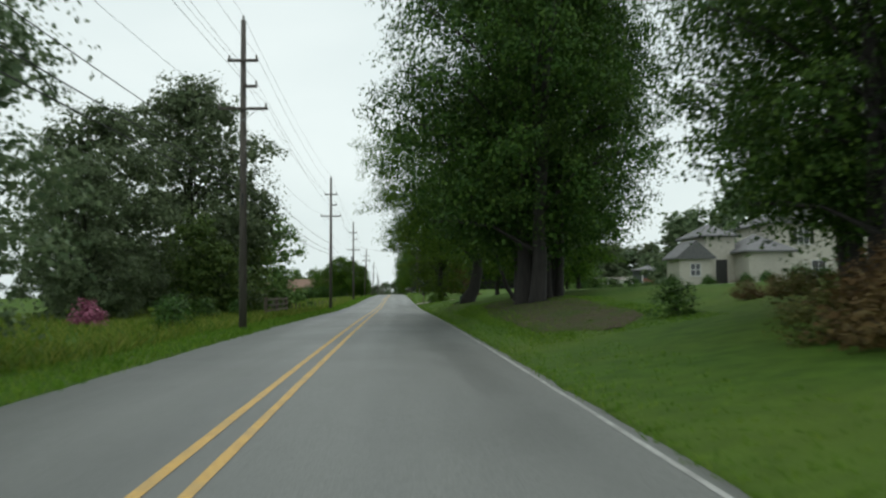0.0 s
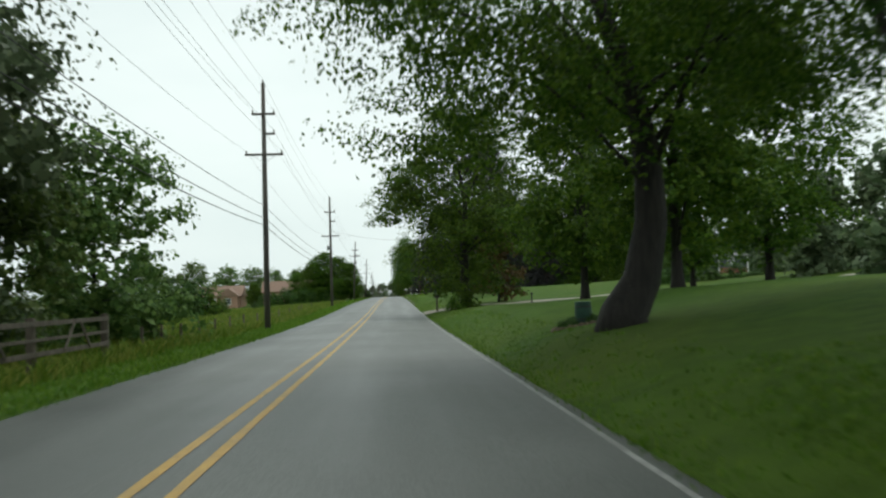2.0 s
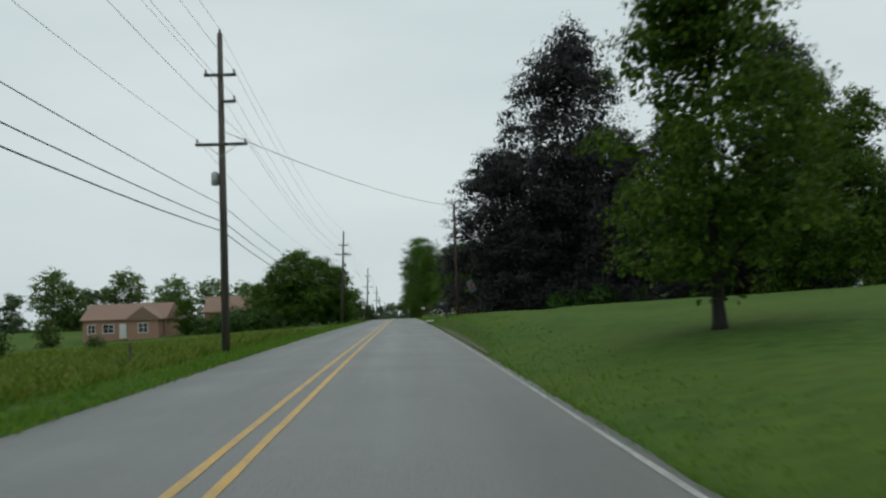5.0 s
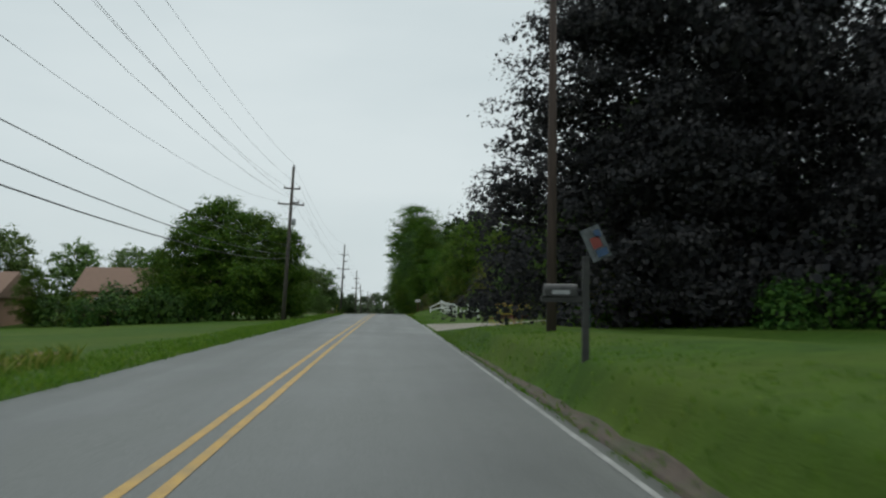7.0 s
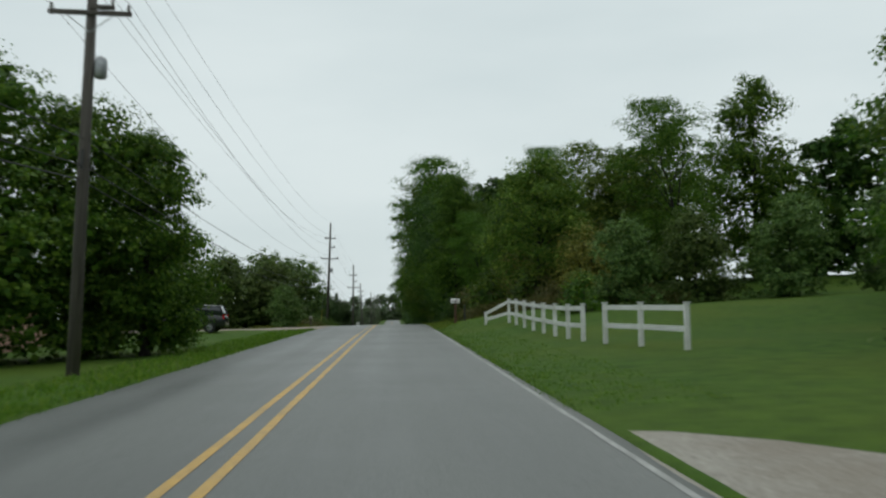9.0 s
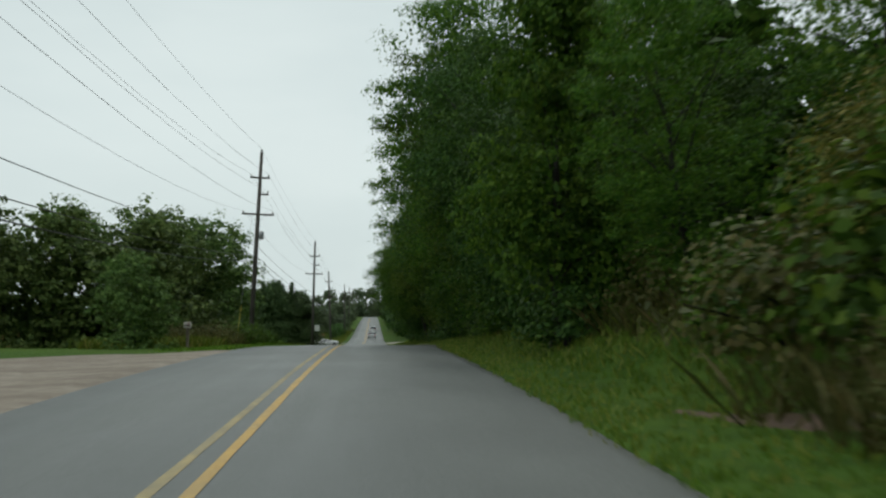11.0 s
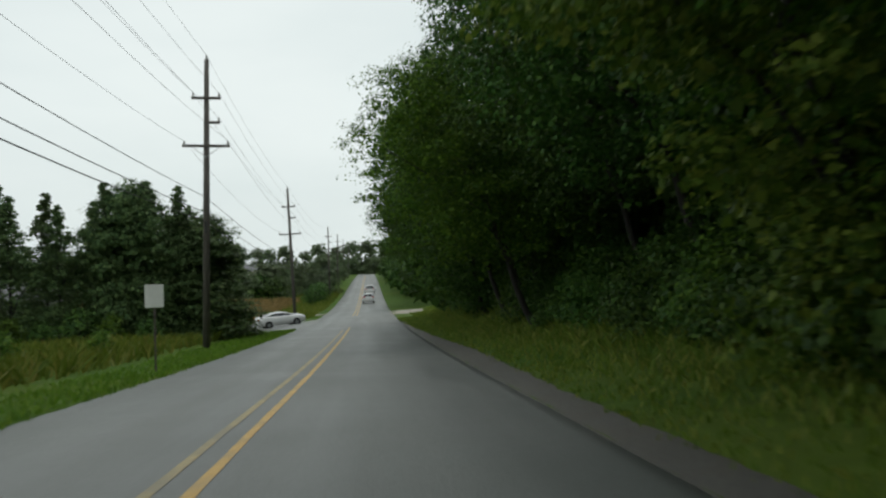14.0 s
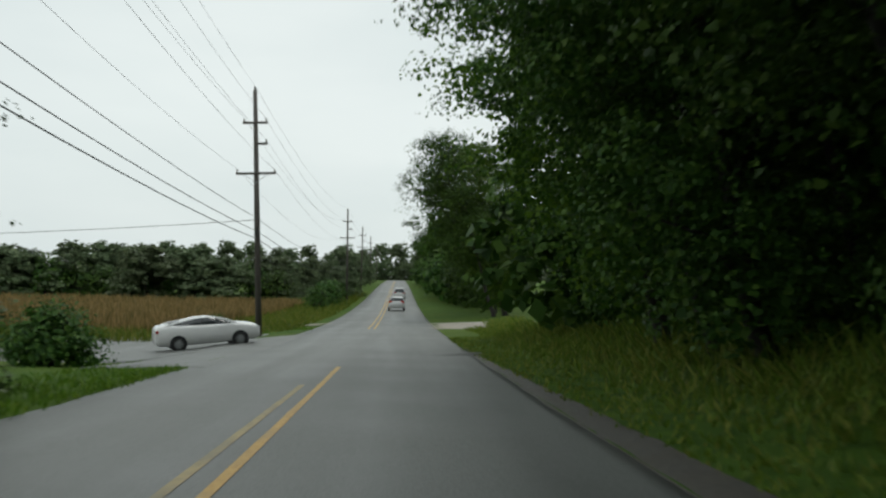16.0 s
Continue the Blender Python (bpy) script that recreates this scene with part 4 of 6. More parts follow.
# dark purple trees
put(PURPLE, 9.6, 220.5, 0, 0.8, 0.68, group="purple-leaved trees")
put(PURPLE, 16.8, 222, 130, 1.04, 1.2, group="purple-leaved trees")
put(PURPLE, 24.8, 213, 250, 0.86, 0.72, group="purple-leaved trees")
put(PURPLE, 20.8, 217, 200, 0.6, 0.7, group="purple-leaved trees")
put(PURPLE, 32, 208, 310, 0.85, 0.98, group="purple-leaved trees")
put(MAPLE, 31, 200, 60, 0.95)
put(MAPLE, 32, 194, 190, 0.8)
put(PURPLE, 17.5, 226, 75, 0.72, 0.72, group="purple-leaved trees")
put(MAPLE, 11.2, 229, 75, 0.6, 0.58)
put(SCRUB_TREE, 12.6, 225, 75, 0.75, 0.7)
for k, (x, s) in enumerate(((7.8, 0.36), (9.8, 0.45), (12.2, 0.5), (14.6, 0.5), (17.0, 0.5))):
    put(BUSH_YELLOW, x, 223 + 0.4 * (k % 2), 60 * k, s, group="olive hedge bushes behind the purple trees")
for x, y, s in ((16.5, 259, 0.62), (20, 259, 0.7), (24, 257, 0.75), (28.5, 255, 0.8), (12.5, 287, 0.5), (17, 289, 0.55), (22, 288, 0.6), (27, 286, 0.6), (33, 284, 0.6)):
    put(SCRUB_TREE, x, y, 47 * x, s, group="scrub below the maples")
for k in range(13):
    put(BUSH, 13.5 + 1.8 * k, 213.5 - 0.55 * k + 1.5 * (k % 2), 83 * k, 0.75 + 0.1 * (k % 3), group="shrubs below the purple trees")
for x, y, s in ((9.5, 221, 0.7), (12, 222, 0.8), (7.8, 219, 0.5)):
    put(BUSH_LIGHT, x, y, 70 * s, s)
put(MAPLE, 21, 262, 10, 1.05)
put(MAPLE, 29, 256, 120, 1.0)
put(MAPLE, 25, 275, 240, 0.9)
# woods on the right-hand bank; leaf tones stand for their shade and lit edge
for k in range(17):
    y = 330 + 7.6 * k
    x = 7.8 + rng.uniform(-0.4, 0.8) + (1.6 if y > 440 else 1.6 if 380 < y < 400 else 0.7 if 350 < y < 400 else 2.2 if 400 < y < 410 else (1.0 if y < 416 else 0.3) if 410 < y < 427 else 0)
    kind = BACK_TREE if y > 446 else WOOD_HIGH if 380 < y < 428 else (WOOD_B, WOOD_A, WOOD_C, WOOD_B, WOOD_A)[k % 5]
    turn, size = rng.uniform(-35, 35), rng.uniform(0.92, 1.12)
    put(kind, x, y, turn, size, size * (0.95 if 410 < y < 427 else 0.9), group="trees of the roadside woods")
for x, y, s, kind in ((6.8, 308, 0.46, WOOD_A), (7.6, 314, 0.54, WOOD_A), (6.9, 322, 0.74, WOOD_B), (10.8, 317, 0.52, WOOD_B), (6.6, 327, 0.8, WOOD_B), (11, 325, 0.6, WOOD_B), (15.5, 305, 0.78, WOOD_C), (13.5, 311, 0.7, WOOD_A), (19, 297, 0.8, WOOD_A)):
    put(kind, x, y, 30 * math.sin(61 * y), s, group="trees of the roadside woods")
# Back rows, mostly hidden, also keep light out of the woods.
for k in range(28):
    put(BACK_TREE, 14.5 + rng.uniform(-1.5, 2.5), 322 + 5.4 * k, rng.uniform(0, 360), 1.0, rng.uniform(0.95, 1.1) * (0.7 if k < 5 else 1.0), group="trees of the roadside woods")
for k in range(10):
    put(BACK_TREE if k > 1 else MAPLE, 24 + rng.uniform(-2, 3), 302 + 14 * k, rng.uniform(0, 360), rng.uniform(0.75, 0.85), group="trees of the roadside woods")
for k in range(12):
    put(BACK_TREE, 33 + rng.uniform(-3, 3) + 3 * k, 306 + rng.uniform(-6, 6), rng.uniform(0, 360), rng.uniform(0.7, 0.85), group="trees of the roadside woods")
for k in range(50):
    y = 314 + 3.0 * k
    out = 7.0 + 0.3 * float(smoothstep(320, 345, y)) + 1.7 * float(smoothstep(380, 398, y))
    put((BUSH_FINE_LIGHT, BUSH_FINE, BUSH_FINE)[k % 3], out + rng.uniform(-0.4, 1.2), y, rng.uniform(0, 360), rng.uniform(0.9, 1.4), group="undergrowth below the woods")
for k in range(14):
    put((BUSH_DRY, BUSH_DRY, BUSH_LIGHT)[k % 3], 6.4 + rng.uniform(-0.6, 5), 291 + 1.5 * k, rng.uniform(0, 360), rng.uniform(0.7, 1.3), group="weedy shrubs on the bank")
put(WOOD_B, 7.2, 332, 10, 0.85, 0.8, group="trees of the roadside woods")
put(YARD, 4.9, 314, 40, 0.66, 0.86, label="slender tree rising over the edge of the woods")
put(OAK_LIGHT, 9.4, 297.5, 70, 0.62, 0.62, group="trees of the roadside woods")
put(OAK_LIGHT, 16.5, 303, 10, 0.8, 0.62, group="trees of the roadside woods")
for x, y, s in ((6.4, 318.5, 1.2), (6.1, 321.2, 1.1), (6.5, 315.8, 1.0)):
    put(BUSH_FINE, x, y, 90 * y, s, s * 1.5, group="undergrowth below the woods")
put(BUSH_FINE, 5.0, 312.4, 20, 0.8, 0.75, group="undergrowth below the woods")
put(BUSH_DRY, 4.6, 294.5, 20, 0.5)
put(BUSH_DRY, 5.3, 296.5, 120, 0.6)
put(BUSH_YELLOW, 11.8, 293, 40, 0.9)
put(BUSH_YELLOW, 8.8, 303, 140, 0.7)
put(BUSH_LIGHT, 9.0, 281, 30, 0.8, 0.9)
put(WOOD_HIGH, 9.7, 428.5, 5, 1.0, 0.95)
put(BACK_TREE, 12.0, 414, 75, 0.9, 1.1, group="trees of the roadside woods")
put(BACK_TREE, 11.4, 420, 190, 0.85, 1.0, group="trees of the roadside woods")
for k in range(7):
    put((BUSH_FINE, BUSH_FINE_LIGHT, BUSH_FINE)[k % 3], 9.4 + 0.7 * (k % 2), 405 + 3.1 * k, 67 * k, 1.15, 1.7, group="undergrowth below the woods")
# Lighter leaf tones here stand for light on the canopy's edge.
put(WOOD_LIT, 6.9, 406, 8, 1.0, 0.8, group="trees of the roadside woods")
put(WOOD_LIT, 7.9, 412.5, -14, 1.0, 0.85, group="trees of the roadside woods")
for x, y, s in ((6.9, 336, 1.0), (6.9, 347, 0.95), (6.7, 362, 1.0)):
    put(WOOD_A, x, y, 12 * math.sin(y), s, s * 1.1, group="trees of the roadside woods")
put(WOOD_C, 6.7, 376.5, 5, 0.97, 0.95, group="trees of the roadside woods")
put(WOOD_HIGH, 7.4, 432, 10, 0.78, 0.8, group="trees of the roadside woods")
for k in range(9):
    put(BUSH_FINE, 7.5 + 0.5 * (k % 2), 384 + 3.3 * k, 71 * k, 0.75 + 0.1 * (k % 3), group="undergrowth below the woods")
# beyond the junction
put(WOOD_HIGH, 8.4, 497, 12, 1.1, 1.12, group="trees beyond the junction")
put(WOOD_HIGH, 10.6, 509, -15, 1.1, 1.15, group="trees beyond the junction")
for k in range(26):
    y = 492 + 9 * k
    put((WOOD_A, WOOD_B, WOOD_B)[k % 3] if y < 516 else BACK_TREE, 9.6 + rng.uniform(-0.6, 1.0), y + 8, rng.uniform(-30, 30), rng.uniform(0.8, 1.1), group="trees beyond the junction")
for k in range(12):
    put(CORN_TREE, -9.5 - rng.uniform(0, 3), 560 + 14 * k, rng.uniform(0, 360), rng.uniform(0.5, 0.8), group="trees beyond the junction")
for k in range(8):
    put(BUSH, -8.5 - rng.uniform(0, 2), 520 + 6 * k, rng.uniform(0, 360), rng.uniform(1.0, 1.6), group="bushes beyond the junction")
for k in range(46):
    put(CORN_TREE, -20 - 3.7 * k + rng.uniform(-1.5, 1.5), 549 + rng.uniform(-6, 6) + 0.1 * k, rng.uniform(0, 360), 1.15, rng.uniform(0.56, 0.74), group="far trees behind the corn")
for k in range(44):
    put(BUSH, -17 - 3.9 * k, 547 + 2 * (k % 2), 77 * k, 1.9 + 0.25 * (k % 3), group="shrubs below the far trees")
for k in range(7):
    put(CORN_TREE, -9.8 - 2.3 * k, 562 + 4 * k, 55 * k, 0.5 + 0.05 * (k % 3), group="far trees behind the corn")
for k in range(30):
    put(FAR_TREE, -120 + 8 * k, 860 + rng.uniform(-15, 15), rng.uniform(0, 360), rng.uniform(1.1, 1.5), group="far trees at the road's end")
for k in range(30):
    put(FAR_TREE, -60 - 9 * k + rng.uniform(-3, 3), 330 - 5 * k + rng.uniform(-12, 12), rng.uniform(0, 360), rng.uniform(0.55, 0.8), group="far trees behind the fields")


# ---------------------------------------------------------------- utility poles and wires
POLES = [
    (-6.8, -20.0, 13.3, 9.3, 0.4),
    (-6.46, 42.2, 13.1, 9.3, 0.1),
    (-6.74, 103.5, 13.6, 9.6, 0.3),
    (-7.06, 167.2, 13.0, 8.4, 0.1),
    (-8.05, 259.2, 12.2, 9.2, 2.8),
    (-8.19, 353.9, 13.1, 8.9, 2.7),
    (-7.45, 409.2, 13.0, 9.1, 1.2),
    (-7.31, 460.9, 12.9, 8.5, -2.2),
    (-7.51, 551.7, 13.3, 9.2, -0.5),
    (-7.9, 614.0, 13.2, 9.0, 0.5),
    (-8.0, 682.0, 13.2, 9.0, -0.5),
    (-8.0, 752.0, 13.2, 9.0, 0.4)]


def utility_pole(x, y, top, arm, lean, transformer=0):
    p = thing("utility_pole", pose(*at(x, y), 0, lean, 0), "tall weathered wooden utility pole with crossarms", "utility pole", "poles along the road")
    bm = bmesh.new()
    tube(bm, [(0, 0, -0.5), (0, 0, top * 0.5), (0, 0, top)], [0.17, 0.145, 0.105], 12)
    part("pole", bm, POLE_WOOD, p, smooth=True)
    for name, z, x0, x1 in (("crossarm", arm, -1.05, 1.05), ("crossarm", top - 1.75, -0.65, 0.65), ("side_arm", top - 2.85, 0.0, 0.62)):
        bm = bmesh.new()
        box(bm, (x0 + x1) / 2, -0.15, z, x1 - x0, 0.1, 0.12, bevel=0.015)
        a = part(name, bm, POLE_WOOD, p)
        for xi in ((x0 + 0.08, x1 - 0.08) if x0 < 0 else (x1 - 0.06,)):
            bm = bmesh.new()
            tube(bm, [(xi, -0.15, z + 0.06), (xi, -0.15, z + 0.11), (xi, -0.15, z + 0.15), (xi, -0.15, z + 0.22)], [0.02, 0.055, 0.035, 0.05], 8)
            part("insulator", bm, INSULATOR, a, "grey insulator")
        if x0 < 0 and x1 > 1:
            for s in (-1, 1):
                bm = bmesh.new()
                tube(bm, [(s * 0.6, -0.13, z - 0.05), (0, -0.13, z - 0.5)], [0.015, 0.015], 5)
                part("brace", bm, METAL, a, "thin metal brace")
    bm = bmesh.new()
    tube(bm, [(0, 0, top), (0, 0, top + 0.06), (0, 0, top + 0.2)], [0.03, 0.06, 0.04], 8)
    part("insulator", bm, INSULATOR, p, "grey insulator")
    if transformer:
        bm = bmesh.new()
        tube(bm, [(0.3 * transformer, 0, arm - 1.65 + dz) for dz in (0, 0.04, 0.45, 0.52, 0.58)], [0.13, 0.16, 0.16, 0.13, 0.04], 14)
        part("transformer", bm, METAL, p, "grey metal transformer can", smooth=True)
    bm = bmesh.new()
    box(bm, 0, -0.16, 5.45, 0.08, 0.05, 0.5)
    part("cable_clamp", bm, DARK_METAL, p)
    return p


for k, (x, y, top, arm, lean) in enumerate(POLES):
    utility_pole(x, y, top, arm, lean, transformer={3: -1, 4: 1, 5: 1}.get(k, 0))


def droop(y):
    """How far the cables hang above their usual height on a pole."""
    return float(np.interp(y, [0, 95, 125, 160, 225, 270, 345, 410, 440, 470], [0.5, 0.45, 0.1, -0.45, -0.65, -0.35, 0.45, 0.4, -0.2, -0.25]))


def wire(dx, dz_of, sag, radius, label):
    """One wire along all the poles. dz_of: height on a pole (top, arm, distance)."""
    bm = bmesh.new()
    pts = []
    for (x0, y0, t0, a0, l0), (x1, y1, t1, a1, l1) in zip(POLES, POLES[1:]):
        h0, h1 = dz_of(t0, a0, y0), dz_of(t1, a1, y1)
        p0 = Vector((x0 + dx + h0 * math.tan(radians(l0)), y0 - 0.15, float(land_z(x0, y0)) + h0))
        p1 = Vector((x1 + dx + h1 * math.tan(radians(l1)), y1 - 0.15, float(land_z(x1, y1)) + h1))
        for k in range(12):
            f = k / 12
            pts.append(p0.lerp(p1, f) - Vector((0, 0, sag * 4 * f * (1 - f) * ((y1 - y0) / 65) ** 2)))
    pts.append(p1)
    tube(bm, pts, [radius] * len(pts), 5)
    me = bpy.data.meshes.new("overhead_wire")
    bm.to_mesh(me)
    bm.free()
    me.materials.append(CABLE)
    tagged(new("overhead_wire", me), label, "overhead wire", "wires along the poles")


wire(0, lambda t, a, y: t + 0.2, 0.7, 0.0065, "thin power line on the pole tops")
for dx in (-0.57, 0.57):
    wire(dx, lambda t, a, y: t - 1.53, 0.8, 0.0065, "thin power line on the upper crossarms")
wire(0.56, lambda t, a, y: t - 2.63, 0.8, 0.0065, "thin power line on the side arms")
for dx in (-0.97, 0.97):
    wire(dx, lambda t, a, y: a + 0.22, 0.9, 0.0065, "thin power line on the lower crossarms")
wire(0.0, lambda t, a, y: 6.4 + droop(y), 0.5, 0.013, "sagging black communication cable")
wire(0.04, lambda t, a, y: 5.7 + droop(y), 0.55, 0.016, "sagging black communication cable")
wire(-0.04, lambda t, a, y: 5.35 + droop(y), 0.6, 0.019, "thick sagging black communication cable")

# ---------------------------------------------------------------- grass and weeds along the road
rng = np.random.default_rng(77)


def scatter(n, x0, x1, y0, y1, power=1.0, away=1):
    u = rng.uniform(0, 1, n) ** power
    x = x0 + (x1 - x0) * u
    return np.column_stack([x, rng.uniform(y0, y1, n)])


def keep(s, *holes):
    ok = np.ones(len(s), dtype=bool)
    for x0, x1, y0, y1 in holes:
        ok &= ~((s[:, 0] > x0) & (s[:, 0] < x1) & (s[:, 1] > y0) & (s[:, 1] < y1))
    return s[ok]


HOLES = [(3.75, 8, 26, 57), (2, 60, 120, 127), (2, 5, 119, 129), (2, 60, 235, 243), (2, 6, 230, 247), (-60, -3, 304, 318), (-9, -3, 299, 323), (-60, -3, 441, 451), (-7.5, -4, 433, 468), (-10, -4, 439, 457), (2, 40, 480, 489), (2, 4.2, 458, 492), (4, 6, 472, 490)]
blades("lawn_grass", 1, keep(scatter(14000, RIGHT_EDGE + 0.0, RIGHT_EDGE + 2.2, 0, 296, 1.9), *HOLES), 0.05, 0.02, GRASS, "short wet lawn grass at the road's edge", 3)
sp = np.concatenate([scatter(4200, 3.4, 7.7, 23, 60), scatter(2200, 3.3, 4.4, 23, 58), scatter(1800, 6.6, 7.8, 23, 58)])
blades("shade_grass", 10, sp, 0.055, 0.022, GRASS, "thin grass on the bare earth under the trees", 3)
blades("verge_grass", 2, keep(scatter(30000, LEFT_EDGE - 0.0, -8.0, 0, 470, 1.4), *HOLES), 0.13, 0.025, GRASS, "green verge grass beside the road", 3)
sp = keep(scatter(20000, -7.4, -28, 20, 206, 1.6), *HOLES)
blades("field_weeds", 3, sp, 0.42, 0.045, WEED, "tall field grass and weeds behind the verge", 3)
sp = keep(scatter(20000, RIGHT_EDGE + 0.02, 8.5, 292, 480, 1.5), *HOLES)
sp = sp[sp[:, 0] > np.interp(sp[:, 1], *zip(*edge)) * ((sp[:, 1] > 322) & (sp[:, 1] < 447)) - 0.04]
sp = keep(sp, (4.0, 5.6, 295.4, 297.8))
blades("bank_grass", 4, sp, 0.09 + 0.12 * np.clip(sp[:, 0] - 3.6, 0, 4), 0.035, WEED, "rough grass and weeds at the foot of the bank", 3)
sp = np.concatenate([scatter(3500, 5.5, 16, 287, 312), scatter(260, 4.0, 6.5, 293, 298.5)])
blades("dry_bank_weeds", 5, sp, 0.7, 0.05, DRY_WEED, "brownish dry weeds on the bank", 3)
sp = keep(np.concatenate([scatter(6000, -8.8, -15, 338, 366, 1.0), scatter(5000, -8.6, -16, 366, 428, 1.0)]), *HOLES)
blades("verge_weeds", 6, sp, 0.6, 0.07, WEED, "tall weeds on the verge", 2)
sp = keep(scatter(900, -8.2, -13, 346, 366, 1.0), *HOLES)
blades("reddish_weeds", 8, sp, 1.0, 0.04, DRY_WEED, "reddish dry weeds round the pole", 2)
sp = np.concatenate([scatter(5000, -6.3, -14, 466, 590, 1.2), scatter(2500, -12, -40, 456.5, 466)])
blades("corner_weeds", 9, sp, 0.6, 0.06, WEED, "green weeds between the road and the corn", 2)
sp = scatter(15000, -12.0, -95, 464, 533, 1.3)
blades("corn_field", 7, sp, 1.05, 0.14, CORN, "field of ripening brown corn", 3, lean=0.16, category="corn field")


# ---------------------------------------------------------------- houses
def hip_roof(bm, x0, x1, y0, y1, z, rise, over=0.45, ridge="x", gable=False, thick=0.14):
    """A roof with its eaves at z, hipped or gabled, with thickness."""
    x0, x1, y0, y1 = x0 - over, x1 + over, y0 - over, y1 + over
    if ridge == "x":
        inset = 0 if gable else min((y1 - y0) / 2, (x1 - x0) / 2 - 0.05)
        a, b = (x0 + inset, (y0 + y1) / 2), (x1 - inset, (y0 + y1) / 2)
    else:
        inset = 0 if gable else min((x1 - x0) / 2, (y1 - y0) / 2 - 0.05)
        a, b = ((x0 + x1) / 2, y0 + inset), ((x0 + x1) / 2, y1 - inset)
    lo = [bm.verts.new((x, y, z - thick)) for x, y in ((x0, y0), (x1, y0), (x1, y1), (x0, y1))]
    up = [bm.verts.new((x, y, z)) for x, y in ((x0, y0), (x1, y0), (x1, y1), (x0, y1))]
    r = [bm.verts.new((*a, z + rise)), bm.verts.new((*b, z + rise))]
    bm.faces.new(lo[::-1])
    for k in range(4):
        bm.faces.new((lo[k], lo[(k + 1) % 4], up[(k + 1) % 4], up[k]))
    if ridge == "x":
        for f in ((up[0], up[1], r[1], r[0]), (up[1], up[2], r[1]), (up[2], up[3], r[0], r[1]), (up[3], up[0], r[0])):
            bm.faces.new(f)
    else:
        for f in ((up[0], up[1], r[0]), (up[1], up[2], r[1], r[0]), (up[2], up[3], r[1]), (up[3], up[0], r[0], r[1])):
            bm.faces.new(f)
    return bm


def window(house, x, y, z, w, h, shutters=False):
    """A window in the wall that faces down the road: dark glass with a frame, a sill and glazing bars."""
    bm = bmesh.new()
    box(bm, x, y - 0.015, z, w, 0.03, h)
    win = part("window", bm, PANE, house, "dark glass window in a white frame")
    for name, sx, sz, px, pz in (("head", w + 0.16, 0.08, 0, h / 2 + 0.04), ("sill", w + 0.2, 0.1, 0, -h / 2 - 0.05), ("jamb", 0.08, h, w / 2 + 0.04, 0), ("jamb", 0.08, h, -w / 2 - 0.04, 0),
                                 ("mullion", 0.05, h, 0, 0), ("glazing_bar", w, 0.05, 0, 0)):
        bm = bmesh.new()
        box(bm, x + px, y - (0.034 if name == "glazing_bar" else 0.03), z + pz, sx, 0.1, sz)
        part(name, bm, WHITE_PAINT, win, "white painted")
    if shutters:
        for s in (-1, 1):
            bm = bmesh.new()
            box(bm, x + s * (w / 2 + 0.3), y - 0.03, z, 0.35, 0.05, h + 0.1)
            part("shutter", bm, DARK_METAL, win, "dark shutter")


def block(house, x0, x1, y0, y1, z1, wall, roof, rise, ridge="x", gable=False, z0=-0.8):
    bm = bmesh.new()
    box(bm, (x0 + x1) / 2, (y0 + y1) / 2, (z0 + z1) / 2, x1 - x0, y1 - y0, z1 - z0)
    if gable:
        rr = rise * 0.97
        if ridge == "x":
            for xx in (x0, x1):
                bm.faces.new([bm.verts.new(v) for v in ((xx, y0, z1), (xx, y1, z1), (xx, (y0 + y1) / 2, z1 + rr))])
        else:
            for yy in (y0, y1):
                bm.faces.new([bm.verts.new(v) for v in ((x0, yy, z1), (x1, yy, z1), ((x0 + x1) / 2, yy, z1 + rr))])
    part("wall", bm, wall, house)
    bm = bmesh.new()
    hip_roof(bm, x0, x1, y0, y1, z1 + 0.06, rise, 0.35 if gable else 0.45, ridge, gable)
    part("roof", bm, roof, house)


def door(house, x, y, z0, w, h, mat, label, name="door"):
    bm = bmesh.new()
    box(bm, x, y - 0.03, z0 + h / 2, w, 0.06, h)
    for k in range(3):
        box(bm, x, y - 0.065, z0 + h * (0.2 + 0.3 * k), w * 0.8, 0.02, h * 0.22)
    part(name, bm, mat, house, label)


def siding(house, x0, x1, y, z0, z1, mat):
    z = z0
    while z < z1 - 0.1:
        bm = bmesh.new()
        box(bm, (x0 + x1) / 2, y - 0.012, z + 0.1, x1 - x0, 0.03, 0.17)
        part("siding_board", bm, mat, house)
        z += 0.2


cream = thing("house", pose(*at(27.6, 80)) @ Matrix.Scale(0.9, 4), "cream two-storey house with grey hipped roofs", "house")
block(cream, -0.8, 3.0, -6.0, 2, 2.7, CREAM, SHINGLE, 1.6)
block(cream, 2.6, 11, -3.0, 7, 5.3, CREAM, SHINGLE, 2.2)
block(cream, -3.4, -0.8, -2.5, 5, 4.2, CREAM, SHINGLE, 1.2)
block(cream, -6.2, -3.4, -4.0, 0, 2.2, CREAM, SHINGLE, 1.5, "y", True)
siding(cream, -0.78, 2.98, -6.0, 0.1, 2.5, CREAM)
siding(cream, 3.0, 10.9, -3.0, 2.6, 5.1, CREAM)
window(cream, 5.2, -3.0, 4.1, 0.9, 1.3, True)
window(cream, 9.0, -3.0, 4.1, 0.9, 1.3, True)
window(cream, 6.5, -3.0, 1.3, 1.2, 1.3)
door(cream, -2.0, -2.5, 0.0, 1.0, 2.1, DARK_METAL, "dark front door")
window(cream, -4.8, -4.0, 1.2, 0.8, 1.0)

